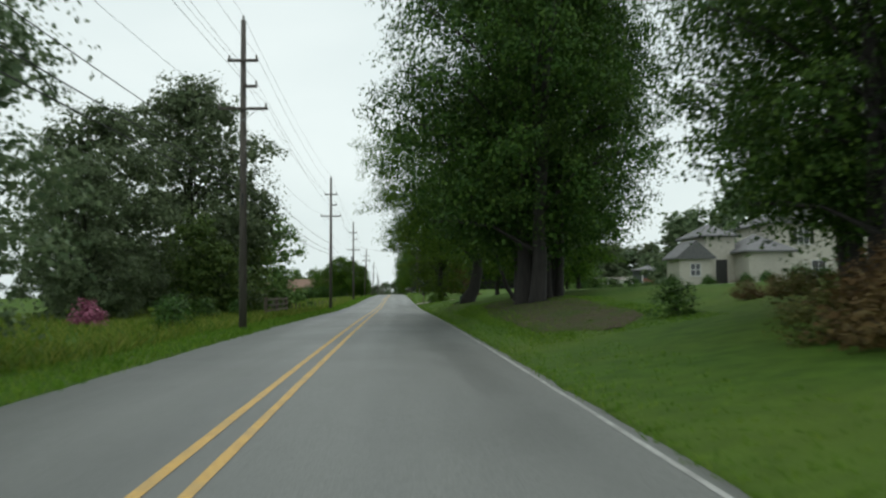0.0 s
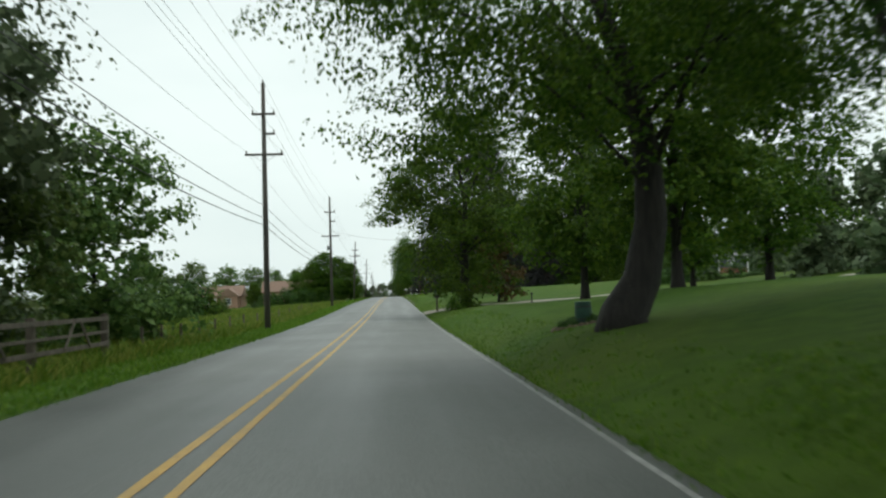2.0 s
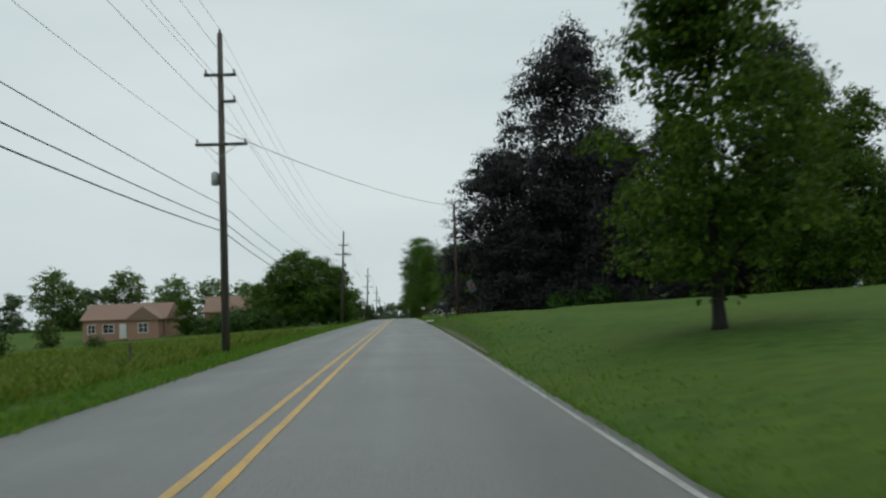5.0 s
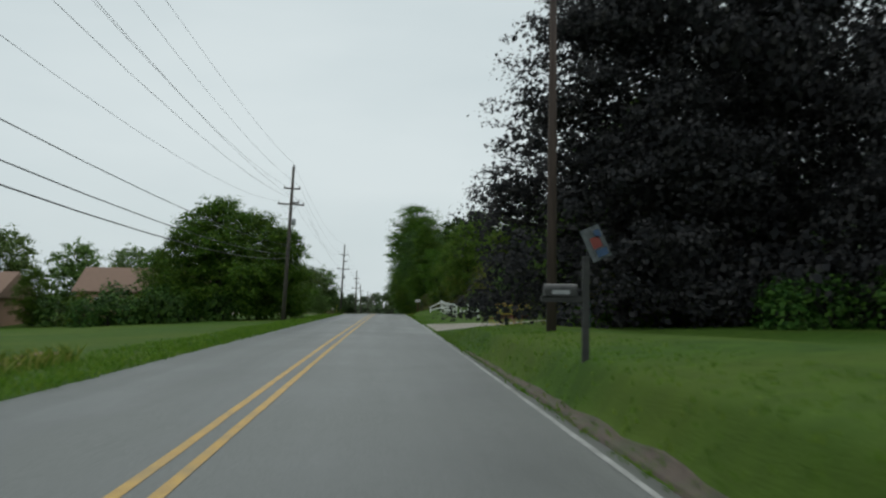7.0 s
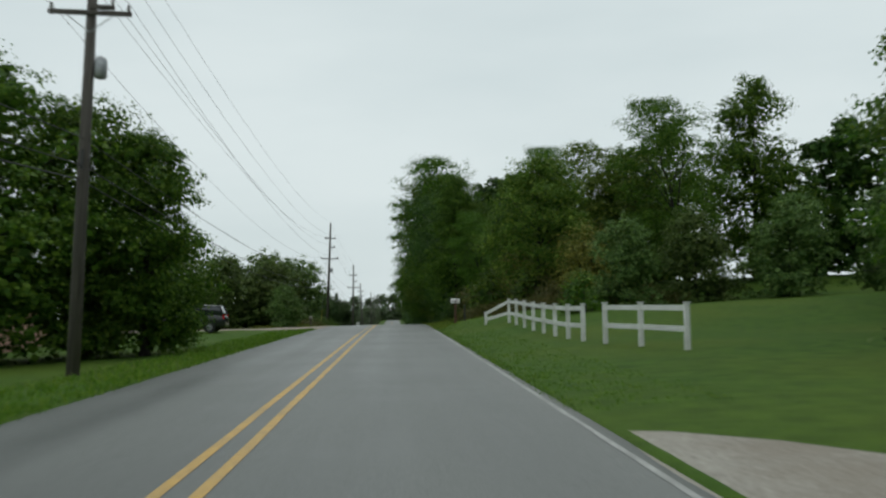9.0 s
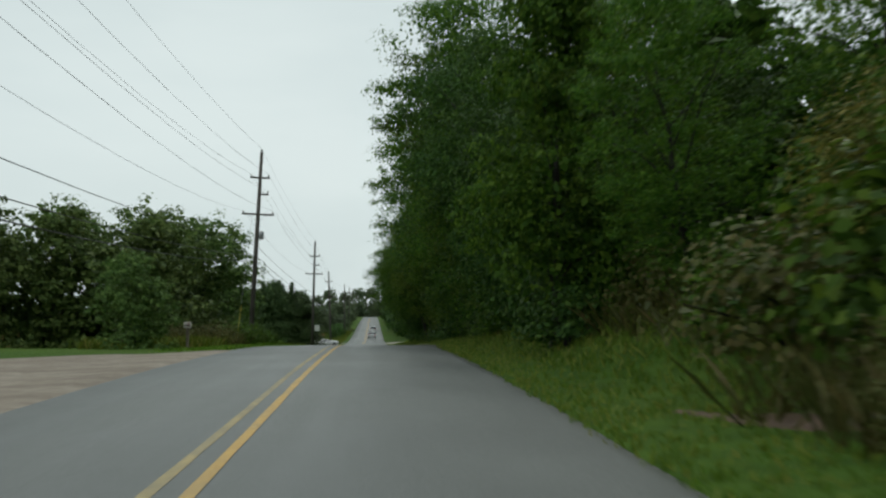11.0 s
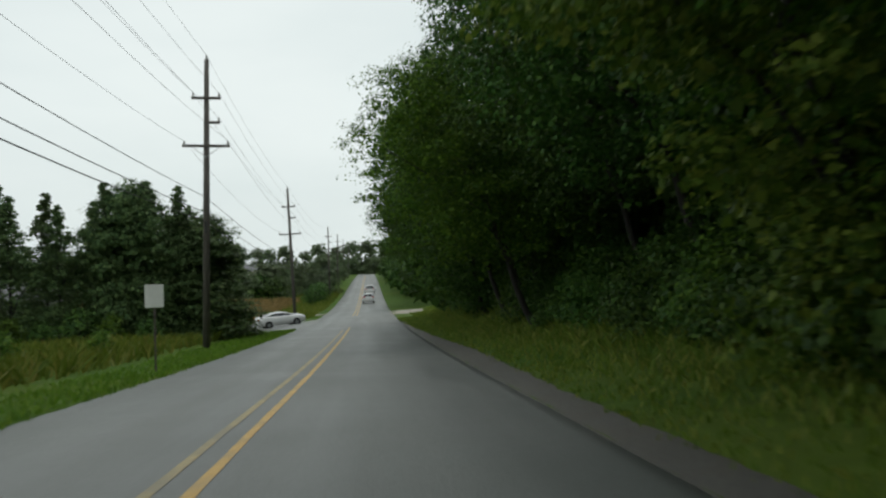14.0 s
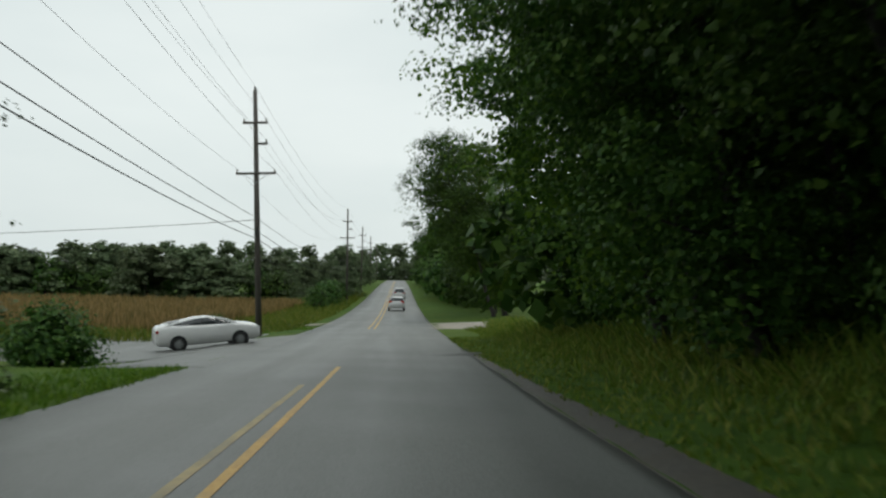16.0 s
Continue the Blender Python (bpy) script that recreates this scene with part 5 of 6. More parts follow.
brick_a = thing("house", pose(*at(-38, 270)), "tan brick bungalow with brown gabled roof", "house")
TAN_BRICK = material("tan_brick", [(0.30, 0.17, 0.115), (0.40, 0.25, 0.18)], rough=0.85, scale=20, bump=0.4, bump_scale=30)
block(brick_a, -6, 5.2, -4, 5, 2.6, TAN_BRICK, SHINGLE_BROWN, 2.2, "x", True)
block(brick_a, 1.0, 5.0, -7, 0, 2.5, TAN_BRICK, SHINGLE_BROWN, 1.7, "y", True)
window(brick_a, 3.0, -7.0, 1.4, 1.2, 1.2)
window(brick_a, -2.5, -4.0, 1.4, 1.4, 1.1)
window(brick_a, -4.8, -4.0, 1.4, 0.9, 1.1)
door(brick_a, -0.5, -4.0, 0.0, 1.0, 2.05, WHITE_PAINT, "white door")
brick_b = thing("house", pose(*at(-24, 281)), "long brick bungalow with brown roof behind trees", "house")
block(brick_b, -5.5, 6.5, -4, 4, 2.6, TAN_BRICK, SHINGLE_BROWN, 2.4, "x", True)
window(brick_b, -3, -4.0, 1.4, 1.4, 1.1)
window(brick_b, 3, -4.0, 1.4, 1.4, 1.1)

GREY_SIDING = material("dark_grey_siding", [(0.055, 0.065, 0.07), (0.10, 0.115, 0.12)], rough=0.7, scale=6)
ranch = thing("house", pose(*at(50.5, 196)), "low house with red brick base, grey siding and white corner posts", "house")
block(ranch, -2.1, 2.1, -3, 5, 3.0, GREY_SIDING, SHINGLE, 0.9)
bm = bmesh.new()
box(bm, 0, -3.03, 0.45, 4.2, 0.1, 1.7)
part("brick_base", bm, BRICK, ranch, "red brick lower wall")
window(ranch, -0.35, -3.0, 2.3, 0.8, 0.9)
siding(ranch, -2.05, 2.05, -3.0, 1.35, 2.9, GREY_SIDING)
for xx in (-2.15, 2.15):
    bm = bmesh.new()
    box(bm, xx, -3.1, 1.2, 0.16, 0.16, 3.4, bevel=0.02)
    part("corner_post", bm, WHITE_PAINT, ranch, "white corner post")
shed = thing("outbuilding", pose(*at(49.5, 232)), "long low white outbuilding with a pale roof", "outbuilding")
block(shed, -7, 7, -2, 3, 2.0, WHITE_PAINT, STONE, 0.7, "x", True)
# Dark panels on the wall stand for the shade in open bays.
for xx in (-5, -2.5, 1.0, 4.5):
    door(shed, xx, -2.0, 0.1, 1.3, 1.7, DARK_METAL, "dark panel in place of a shaded opening")
barn = thing("barn", pose(*at(31, 231)), "small red barn with white trim", "barn")
block(barn, -3.2, 3.2, -3, 4, 2.9, RED_PAINT, SHINGLE, 1.7, "y", True)
window(barn, -1.8, -3.0, 1.5, 0.7, 0.9)
door(barn, 1.2, -3.0, 0.0, 1.8, 2.2, WHITE_PAINT, "white barn door")
white_house = thing("house", pose(*at(-27, 436)), "small white house behind the conifers", "house")
block(white_house, -4, 4, -3, 4, 2.7, WHITE_PAINT, SHINGLE, 1.8, "x", True)
window(white_house, 0, -3.0, 1.5, 1.0, 1.2)
far_house = thing("house", pose(*at(-45, 770)), "pale farmhouse among far trees", "house")
block(far_house, -5, 5, -3, 5, 3.2, STONE, SHINGLE, 2.4, "x", True)
window(far_house, 2, -3.0, 1.6, 1.1, 1.2)


# ---------------------------------------------------------------- vehicles
def loft(bm, rings, close_ends=True):
    vs = [[bm.verts.new(p) for p in r] for r in rings]
    n = len(vs[0])
    for a, b in zip(vs, vs[1:]):
        for k in range(n):
            bm.faces.new((a[k], a[(k + 1) % n], b[(k + 1) % n], b[k]))
    if close_ends:
        bm.faces.new(vs[0][::-1])
        bm.faces.new(vs[-1])
    bmesh.ops.recalc_face_normals(bm, faces=bm.faces)
    return bm


def car(m, label, paint, length=4.8, width=1.84, roof=1.45, boxy=False, category="car", wheel=1.0):
    """A car that heads along its own +x, standing on its wheels at z = 0."""
    c = thing("car", m, label, category)
    L, W = length / 2, width / 2
    # lower body: station, half width, belt height, sill height
    stations = [(-1.0, 0.70, 0.72, 0.42), (-0.985, 0.86, 0.86, 0.30), (-0.93, 0.94, 0.98, 0.24), (-0.75, 0.99, 1.0, 0.21), (-0.4, 1.0, 0.97, 0.20),
                (0.0, 1.0, 0.94, 0.20), (0.4, 1.0, 0.93, 0.20), (0.6, 0.99, 0.90, 0.21), (0.82, 0.96, 0.83, 0.22), (0.94, 0.90, 0.75, 0.25), (0.985, 0.80, 0.67, 0.30), (1.0, 0.66, 0.60, 0.38)]
    if boxy:
        stations = [(s, w, b + (0.12 if s < 0.5 else 0.2), z + 0.08) for s, w, b, z in stations]
    rings = []
    for s, w, b, z in stations:
        x, w = s * L, w * W
        half = [(x, w * 0.80, z), (x, w * 0.96, z + 0.06), (x, w, (z + b) * 0.5), (x, w * 0.975, b - 0.12), (x, w * 0.90, b - 0.01), (x, w * 0.45, b + 0.03)]
        rings.append(half + [(px, -py, pz) for px, py, pz in half[::-1]])
    bm = loft(bmesh.new(), rings)
    body = part("body", bm, paint, c, smooth=True)
    # cabin
    belt = 1.0 if not boxy else 1.12
    cabin = [(-0.82, 0.58, belt - 0.08, belt - 0.02), (-0.5, 0.67, belt - 0.08, roof - 0.10), (-0.24, 0.70, belt - 0.09, roof - 0.01), (0.0, 0.71, belt - 0.10, roof), (0.14, 0.69, belt - 0.1, roof - 0.05), (0.54, 0.60, belt - 0.16, belt - 0.09)]
    if boxy:
        cabin = [(-0.95, 0.70, belt - 0.06, belt + 0.02), (-0.86, 0.76, belt - 0.06, roof - 0.08), (-0.3, 0.78, belt - 0.08, roof), (0.08, 0.78, belt - 0.10, roof - 0.01), (0.2, 0.76, belt - 0.1, roof - 0.08), (0.46, 0.62, belt - 0.12, belt - 0.05)]
    rings = []
    for s, w, z0, z1 in cabin:
        x = s * L
        half = [(x, W * 0.90, z0), (x, W * (0.90 * 0.35 + w * 0.65), z0 * 0.35 + z1 * 0.65), (x, w * W, z1 - 0.02), (x, w * W * 0.6, z1)]
        rings.append(half + [(px, -py, pz) for px, py, pz in half[::-1]])
    part("windows", loft(bmesh.new(), rings), PANE, c, "dark tinted windows", smooth=True)
    # roof skin and pillars
    rings = []
    for s, w, z0, z1 in cabin[1:-1]:
        x = s * L
        rings.append([(x, w * W + 0.012, z1 - 0.05), (x, w * W * 0.95, z1 + 0.012), (x, w * W * 0.5, z1 + 0.03), (x, -w * W * 0.5, z1 + 0.03), (x, -w * W * 0.95, z1 + 0.012), (x, -w * W - 0.012, z1 - 0.05)])
    part("roof", loft(bmesh.new(), rings), paint, c, smooth=True)
    for side in (-1, 1):
        for (s0, w0, za, zb), (s1, w1, zc, zd) in ((cabin[0], cabin[1]), (cabin[-1], cabin[-2])):
            bm = bmesh.new()
            tube(bm, [(s0 * L, side * W * (0.90 * 0.7 + w0 * 0.3), zb), ((s0 * 0.5 + s1 * 0.5) * L, side * W * 0.81, (zb + zd) / 2 + 0.02), (s1 * L, side * w1 * W, zd - 0.02)], [0.05, 0.042, 0.04], 6)
            part("pillar", bm, paint, body)
        bm = bmesh.new()
        tube(bm, [(-0.14 * L, side * W * 0.905, belt - 0.03), (-0.12 * L, side * W * 0.82, (belt + roof) / 2), (-0.1 * L, side * W * 0.73, roof - 0.03)], [0.035] * 3, 6)
        part("pillar", bm, CAR_DARK, body, "dark door pillar")
        bm = bmesh.new()
        box(bm, 0.36 * L, side * (W + 0.09), belt + 0.02, 0.12, 0.2, 0.13, bevel=0.035)
        part("mirror", bm, paint, c, "door mirror")
        bm = bmesh.new()
        box(bm, 0.93 * L, side * W * 0.66, 0.68 if not boxy else 0.82, 0.22, 0.34, 0.12, bevel=0.04)
        part("headlight", bm, CLEAR_LAMP, c, "clear headlight")
        bm = bmesh.new()
        box(bm, -0.955 * L, side * W * 0.72, 0.80 if not boxy else 0.95, 0.14, 0.36, 0.14 if not boxy else 0.3, bevel=0.035)
        part("tail_light", bm, RED_LAMP, c, "red tail light")
        for s in (-0.585, 0.58):
            bm = bmesh.new()
            profile = [(0.17, 0.0), (0.215, 0.01), (0.29, 0.02), (0.325, 0.05), (0.33, 0.11), (0.325, 0.17), (0.29, 0.20), (0.215, 0.21)]
            rings = [[(r * math.cos(a), d, r * math.sin(a)) for r, d in profile] for a in [2 * math.pi * k / 20 for k in range(21)]]
            vs = [[bm.verts.new(p) for p in r] for r in rings[:-1]]
            for k in range(20):
                for j in range(len(profile) - 1):
                    bm.faces.new((vs[k][j], vs[(k + 1) % 20][j], vs[(k + 1) % 20][j + 1], vs[k][j + 1]))
            me = bpy.data.meshes.new("tyre")
            bmesh.ops.recalc_face_normals(bm, faces=bm.faces)
            bm.to_mesh(me)
            bm.free()
            me.materials.append(TYRE)
            hub = new("wheel")
            hub.parent = c
            hub.matrix_basis = pose(s * L, side * (W - 0.19), 0.33 * wheel, 0, 0, 0 if side > 0 else 180) @ Matrix.Diagonal((wheel, 1, wheel, 1))
            piece("tyre", me, hub, "black tyre")
            bm = bmesh.new()
            for k in range(10):
                box(bm, 0.11, 0.195, 0, 0.2, 0.02, 0.065, Matrix.Rotation(2 * math.pi * k / 10, 4, "Y"))
            bmesh.ops.create_cone(bm, cap_ends=True, segments=16, radius1=0.06, radius2=0.05, depth=0.03, matrix=Matrix.Translation((0, 0.19, 0)) @ Matrix.Rotation(math.pi / 2, 4, "X"))
            part("rim", bm, METAL, hub, "silver spoked rim")
            bm = bmesh.new()
            bmesh.ops.create_cone(bm, cap_ends=True, segments=20, radius1=0.39 * wheel, radius2=0.39 * wheel, depth=0.03, matrix=Matrix.Translation((s * L, side * (W - 0.012), 0.35 * wheel)) @ Matrix.Rotation(math.pi / 2, 4, "X"))
            part("wheel_arch", bm, CAR_DARK, body, "dark wheel arch")
    bm = bmesh.new()
    box(bm, -0.992 * L, 0, 0.72, 0.03, 0.42, 0.12)
    part("number_plate", bm, WHITE_PAINT, c, "blank pale plate")
    bm = bmesh.new()
    box(bm, 0.985 * L, 0, 0.42, 0.05, 1.0, 0.14)
    part("grille", bm, DARK_METAL, c, "dark grille")
    return c


def on_road(x, y, turn):
    grade = math.degrees(math.atan(float(road_z(y + 2) - road_z(y - 2)) / 4))
    return pose(x, y, float(road_z(y)) - 0.01, 0, -grade if abs(turn - 90) < 45 else 0, turn)


car(pose(-7.6, 448.5, (float(land_z(-8.8, 448.2)) + float(land_z(-6.8, 448.9))) / 2 + 0.05, 0, -5.2, 19), "white sedan waiting at the side road's mouth", CAR_WHITE, 4.05, 1.72, 1.22, wheel=0.84)
car(on_road(-0.3, 520, 90), "silver hatchback in the lane ahead, seen from behind", CAR_SILVER, 4.3, 1.8, 1.52, True)
car(on_road(0.0, 566, 90), "white van-like car further along the road", CAR_WHITE, 4.6, 1.85, 1.75, True)
car(pose(*at(-13.2, 299, 0.05), 0, 0, 180), "dark parked utility vehicle with its tail to the road", CAR_DARK, 4.7, 1.9, 1.75, True)


# ---------------------------------------------------------------- fences, boxes, signs
def rail_fence(posts, label, group, rails, mat, post_size, height, rail_size, heights=None):
    """A fence through the posts (x, y); heights: post by post."""
    x0, y0 = posts[0]
    base = Vector(at(x0, y0))
    f = thing("fence", Matrix.Translation(base), label, "fence", group)
    hs = heights or [height] * len(posts)
    for (x, y), h in zip(posts, hs):
        p = Vector(at(x, y)) - base
        bm = bmesh.new()
        box(bm, p.x, p.y, p.z + h / 2 - 0.15, post_size, post_size, h + 0.3, bevel=0.012)
        if mat is WHITE_PAINT:
            box(bm, p.x, p.y, p.z + h + 0.02, post_size + 0.04, post_size + 0.04, 0.035, bevel=0.01)
        part("post", bm, mat, f)
    for ((xa, ya), ha), ((xb, yb), hb) in zip(zip(posts, hs), zip(posts[1:], hs[1:])):
        a, b = Vector(at(xa, ya)) - base, Vector(at(xb, yb)) - base
        for r in rails:
            p, q = a + Vector((0, 0, r * ha)), b + Vector((0, 0, r * hb))
            d = q - p
            m = Matrix.Translation((p + q) / 2) @ d.to_track_quat("X", "Z").to_matrix().to_4x4()
            bm = bmesh.new()
            box(bm, 0, 0, 0, d.length, rail_size[0], rail_size[1], m, bevel=0.008)
            part("rail", bm, mat, f)
    return f


rail_fence([(7.2, 258), (6.6, 260.2), (6.1, 262.4)], "short white two-rail fence by the gravel drive", "white fences", (0.45, 0.9), WHITE_PAINT, 0.13, 1.15, (0.04, 0.14))
fence_posts = [(5.95 - 0.06 * k, 265.0 + 2.4 * k) for k in range(9)]
fence_posts[-1] = (4.5, 282.9)
rail_fence(fence_posts, "white two-rail fence along the lawn's edge", "white fences", (0.42, 0.9), WHITE_PAINT, 0.13, 1.15, (0.04, 0.15), [1.15] * 8 + [0.6])
rail_fence([(-8.7, y) for y in (84, 87, 90.5, 94.5, 98.5, 103, 108, 114)], "row of weathered fence posts with sagging wire", "field fences", (0.4, 0.75), FENCE_WOOD, 0.1, 0.85, (0.012, 0.012))
rail_fence([(-8.9, y) for y in (121, 128, 136, 145, 148, 160)], "row of weathered fence posts in tall weeds", "field fences", (0.4, 0.75), FENCE_WOOD, 0.09, 0.8, (0.012, 0.012))


def wooden_gate(x, y0, y1):
    base = Vector(at(x, y0))
    g = thing("wooden_gate", Matrix.Translation(base), "weathered wooden field gate with diagonal braces", "gate")
    n = 2
    for k in range(n + 1):
        bm = bmesh.new()
        box(bm, 0, (y1 - y0) * k / n, 0.55, 0.2, 0.2, 1.6, bevel=0.02)
        part("gate_post", bm, FENCE_WOOD, g)
    for z in (0.45, 0.8, 1.2):
        bm = bmesh.new()
        box(bm, 0.12, (y1 - y0) / 2, z, 0.05, y1 - y0, 0.13 if z != 0.8 else 0.09, bevel=0.01)
        part("rail", bm, FENCE_WOOD, g)
    w = (y1 - y0) / n
    for k in range(n):
        for s in (-1, 1):
            bm = bmesh.new()
            a, b = Vector((0.16, w * (k + 0.5) + s * 0.25, 1.2)), Vector((0.16, w * (k + 0.5) + s * 1.1, 0.45))
            d = b - a
            box(bm, 0, 0, 0, d.length, 0.04, 0.09, Matrix.Translation((a + b) / 2) @ d.to_track_quat("X", "Z").to_matrix().to_4x4())
            part("brace", bm, FENCE_WOOD, g)


wooden_gate(-8.7, 67, 79.5)


def mailbox(x, y, mat, post_mat, height, size, label, turn=0):
    b = thing("mailbox", pose(*at(x, y), 0, 0, turn), label, "mailbox")
    bm = bmesh.new()
    box(bm, 0, 0, height / 2 - 0.15, 0.12, 0.12, height + 0.3, bevel=0.01)
    box(bm, 0.0, 0, height - 0.03, size[0] * 0.8, 0.09, 0.05)
    part("post", bm, post_mat, b)
    bm = bmesh.new()
    w, d, h = size
    prof = [(-d / 2, 0), (d / 2, 0), (d / 2, h * 0.55)] + [(d / 2 * math.cos(a), h * 0.55 + h * 0.45 * math.sin(a)) for a in (0.5, 1.05, 1.57, 2.1, 2.64)] + [(-d / 2, h * 0.55)]
    loft(bm, [[(s * w / 2, p, height + q) for p, q in prof] for s in (-1, 1)])
    bx = part("box", bm, mat, b)
    bm = bmesh.new()
    box(bm, w * 0.15, -d / 2 - 0.012, height + h * 0.5, 0.02, 0.01, 0.16)
    box(bm, w * 0.20, -d / 2 - 0.012, height + h * 0.78, 0.08, 0.01, 0.05)
    part("flag", bm, RED_PAINT, bx, "small red flag")
    for k in range(3):
        bm = bmesh.new()
        box(bm, -w * 0.28 + k * 0.08, -d / 2 - 0.006, height + h * 0.45, 0.05, 0.006, 0.07)
        part("mark", bm, DARK_METAL, bx, "plain dark mark")
    return b


RED_WOOD = material("reddish_wood", [(0.07, 0.035, 0.022), (0.14, 0.07, 0.045)], rough=0.85, scale=9, bump=0.4, stretch=(1, 1, 0.2))
mailbox(3.45, 123.0, DARK_METAL, FENCE_WOOD, 1.05, (0.5, 0.2, 0.24), "dark mailbox on a post at the driveway", 10)
mailbox(3.38, 289.15, WHITE_PAINT, RED_WOOD, 1.1, (0.5, 0.22, 0.25), "white mailbox on a reddish wooden post", -8)
mailbox(-8.2, 331.5, STONE, FENCE_WOOD, 0.95, (0.3, 0.24, 0.26), "pale weathered box on a wooden post")
arm_box = thing("mailbox", pose(*at(3.08, 195.0)), "dark metal mailbox on the arm of a wooden post", "mailbox")
bm = bmesh.new()
box(bm, 0, 0, 0.62, 0.1, 0.1, 1.8, bevel=0.012)
part("post", bm, DARK_METAL, arm_box, "dark wooden post")
bm = bmesh.new()
box(bm, -0.3, 0, 0.88, 0.72, 0.08, 0.09, bevel=0.01)
part("arm", bm, DARK_METAL, arm_box)
bm = bmesh.new()
prof = [(-0.09, 0), (0.09, 0), (0.09, 0.1)] + [(0.09 * math.cos(a), 0.1 + 0.08 * math.sin(a)) for a in (0.5, 1.05, 1.57, 2.1, 2.64)] + [(-0.09, 0.1)]
rings = [[(x, p, 0.925 + q) for p, q in prof] for x in (-0.62, -0.14)]
vs = [[bm.verts.new(p) for p in r] for r in rings]
for k in range(len(prof)):
    bm.faces.new((vs[0][k], vs[0][(k + 1) % len(prof)], vs[1][(k + 1) % len(prof)], vs[1][k]))
bm.faces.new(vs[0][::-1])
bm.faces.new(vs[1])
bmesh.ops.recalc_face_normals(bm, faces=bm.faces)
shell = part("box", bm, DARK_METAL, arm_box, "dark metal box with a rounded top")
# The strip stands for a whitish reflection on the box.
bm = bmesh.new()
box(bm, -0.38, -0.094, 0.98, 0.26, 0.006, 0.06)
part("mark", bm, METAL, shell, "pale grey strip standing for a reflection")
post = thing("marker_post", pose(*at(3.8, 287.8)), "dark wooden post beside the mailbox", "post")
bm = bmesh.new()
box(bm, 0, 0, 0.34, 0.085, 0.085, 1.1, bevel=0.012)
part("shaft", bm, DARK_METAL, post)

lamp = thing("yard_lamp", pose(*at(9.0, 111.5)), "short dark garden lamp post on the lawn", "lamp post")
bm = bmesh.new()
tube(bm, [(0, 0, -0.2), (0, 0, 0.1), (0, 0, 0.14), (0, 0, 0.5)], [0.06, 0.06, 0.045, 0.04], 10)
part("post", bm, DARK_METAL, lamp)
bm = bmesh.new()
tube(bm, [(0, 0, 0.5), (0, 0, 0.52), (0, 0, 0.61)], [0.045, 0.065, 0.085], 8)
part("lantern", bm, PANE, lamp, "unlit glass lantern")
bm = bmesh.new()
tube(bm, [(0, 0, 0.61), (0, 0, 0.63), (0, 0, 0.67)], [0.10, 0.09, 0.02], 8)
part("cap", bm, DARK_METAL, lamp)

BROWN_STONE = material("brownish_stone", [(0.12, 0.09, 0.065), (0.24, 0.19, 0.14)], rough=0.9, scale=9, bump=0.5, bump_scale=30)
barrel = thing("planter_barrel", pose(*at(4.85, 72.8)), "dark green barrel ringed with flowers and edging", "barrel")
bm = bmesh.new()
tube(bm, [(0, 0, -0.05), (0, 0, 0.0), (0, 0, 0.27), (0, 0, 0.5), (0, 0, 0.54)], [0.17, 0.19, 0.215, 0.2, 0.205], 16)
part("barrel_body", bm, GREEN_PLASTIC, barrel, smooth=True)
for z in (0.1, 0.4):
    bm = bmesh.new()
    tube(bm, [(0, 0, z), (0, 0, z + 0.03)], [0.217, 0.217], 16)
    part("hoop", bm, DARK_METAL, barrel)
for k in range(18):
    a = 2 * math.pi * k / 18
    s = thing("edging_stone", pose(*at(4.85 + 0.75 * math.cos(a), 72.8 + 0.75 * math.sin(a)), 0, 0, math.degrees(a)), "brownish rough edging stone round the barrel", "stone", "edging stones")
    bm = bmesh.new()
    box(bm, 0, 0, 0.0, 0.14, 0.28, 0.1, bevel=0.03)
    part("stone", bm, BROWN_STONE, s)

right_pole = thing("utility_pole", pose(*at(4.45, 206.4)), "brown wooden utility pole on the lawn with a banner", "utility pole", "poles along the road")
bm = bmesh.new()
tube(bm, [(0, 0, -0.5), (0, 0, 4.5), (0, 0, 9.0)], [0.135, 0.12, 0.09], 12)
part("pole", bm, material("brown_pole_wood", [(0.035, 0.024, 0.02), (0.075, 0.052, 0.042)], rough=0.85, scale=12, bump=0.5, stretch=(1, 1, 0.06)), right_pole, smooth=True)
bm = bmesh.new()
tube(bm, [(0.1, -0.05, 2.75), (1.15, -0.1, 2.84)], [0.011, 0.008], 6)
part("bracket", bm, DARK_METAL, right_pole)
tilt = Matrix.Translation((1.15, -0.1, 2.32)) @ Matrix.Rotation(radians(-24), 4, "Y")
bm = bmesh.new()
rows = [[tilt @ Vector((-0.27 + 0.54 * i / 6, 0.035 * math.sin(i * 1.3 + j * 0.5), 0.45 - 0.9 * j / 6)) for i in range(7)] for j in range(7)]
vs = [[bm.verts.new(p) for p in r] for r in rows]
for j in range(6):
    for i in range(6):
        bm.faces.new((vs[j][i], vs[j][i + 1], vs[j + 1][i + 1], vs[j + 1][i]))
bmesh.ops.solidify(bm, geom=bm.faces[:], thickness=0.008)
banner = part("banner", bm, BANNER_WHITE, right_pole, "pale cloth banner with red and blue patches")
for mat, cx, cz, w, h in ((BANNER_RED, 0.0, 0.02, 0.26, 0.3), (BANNER_BLUE, 0.05, -0.28, 0.3, 0.2), (BANNER_BLUE, 0.12, 0.22, 0.16, 0.22)):
    bm = bmesh.new()
    box(bm, cx, -0.055, cz, w, 0.012, h, tilt)
    part("patch", bm, mat, banner, "coloured patch")


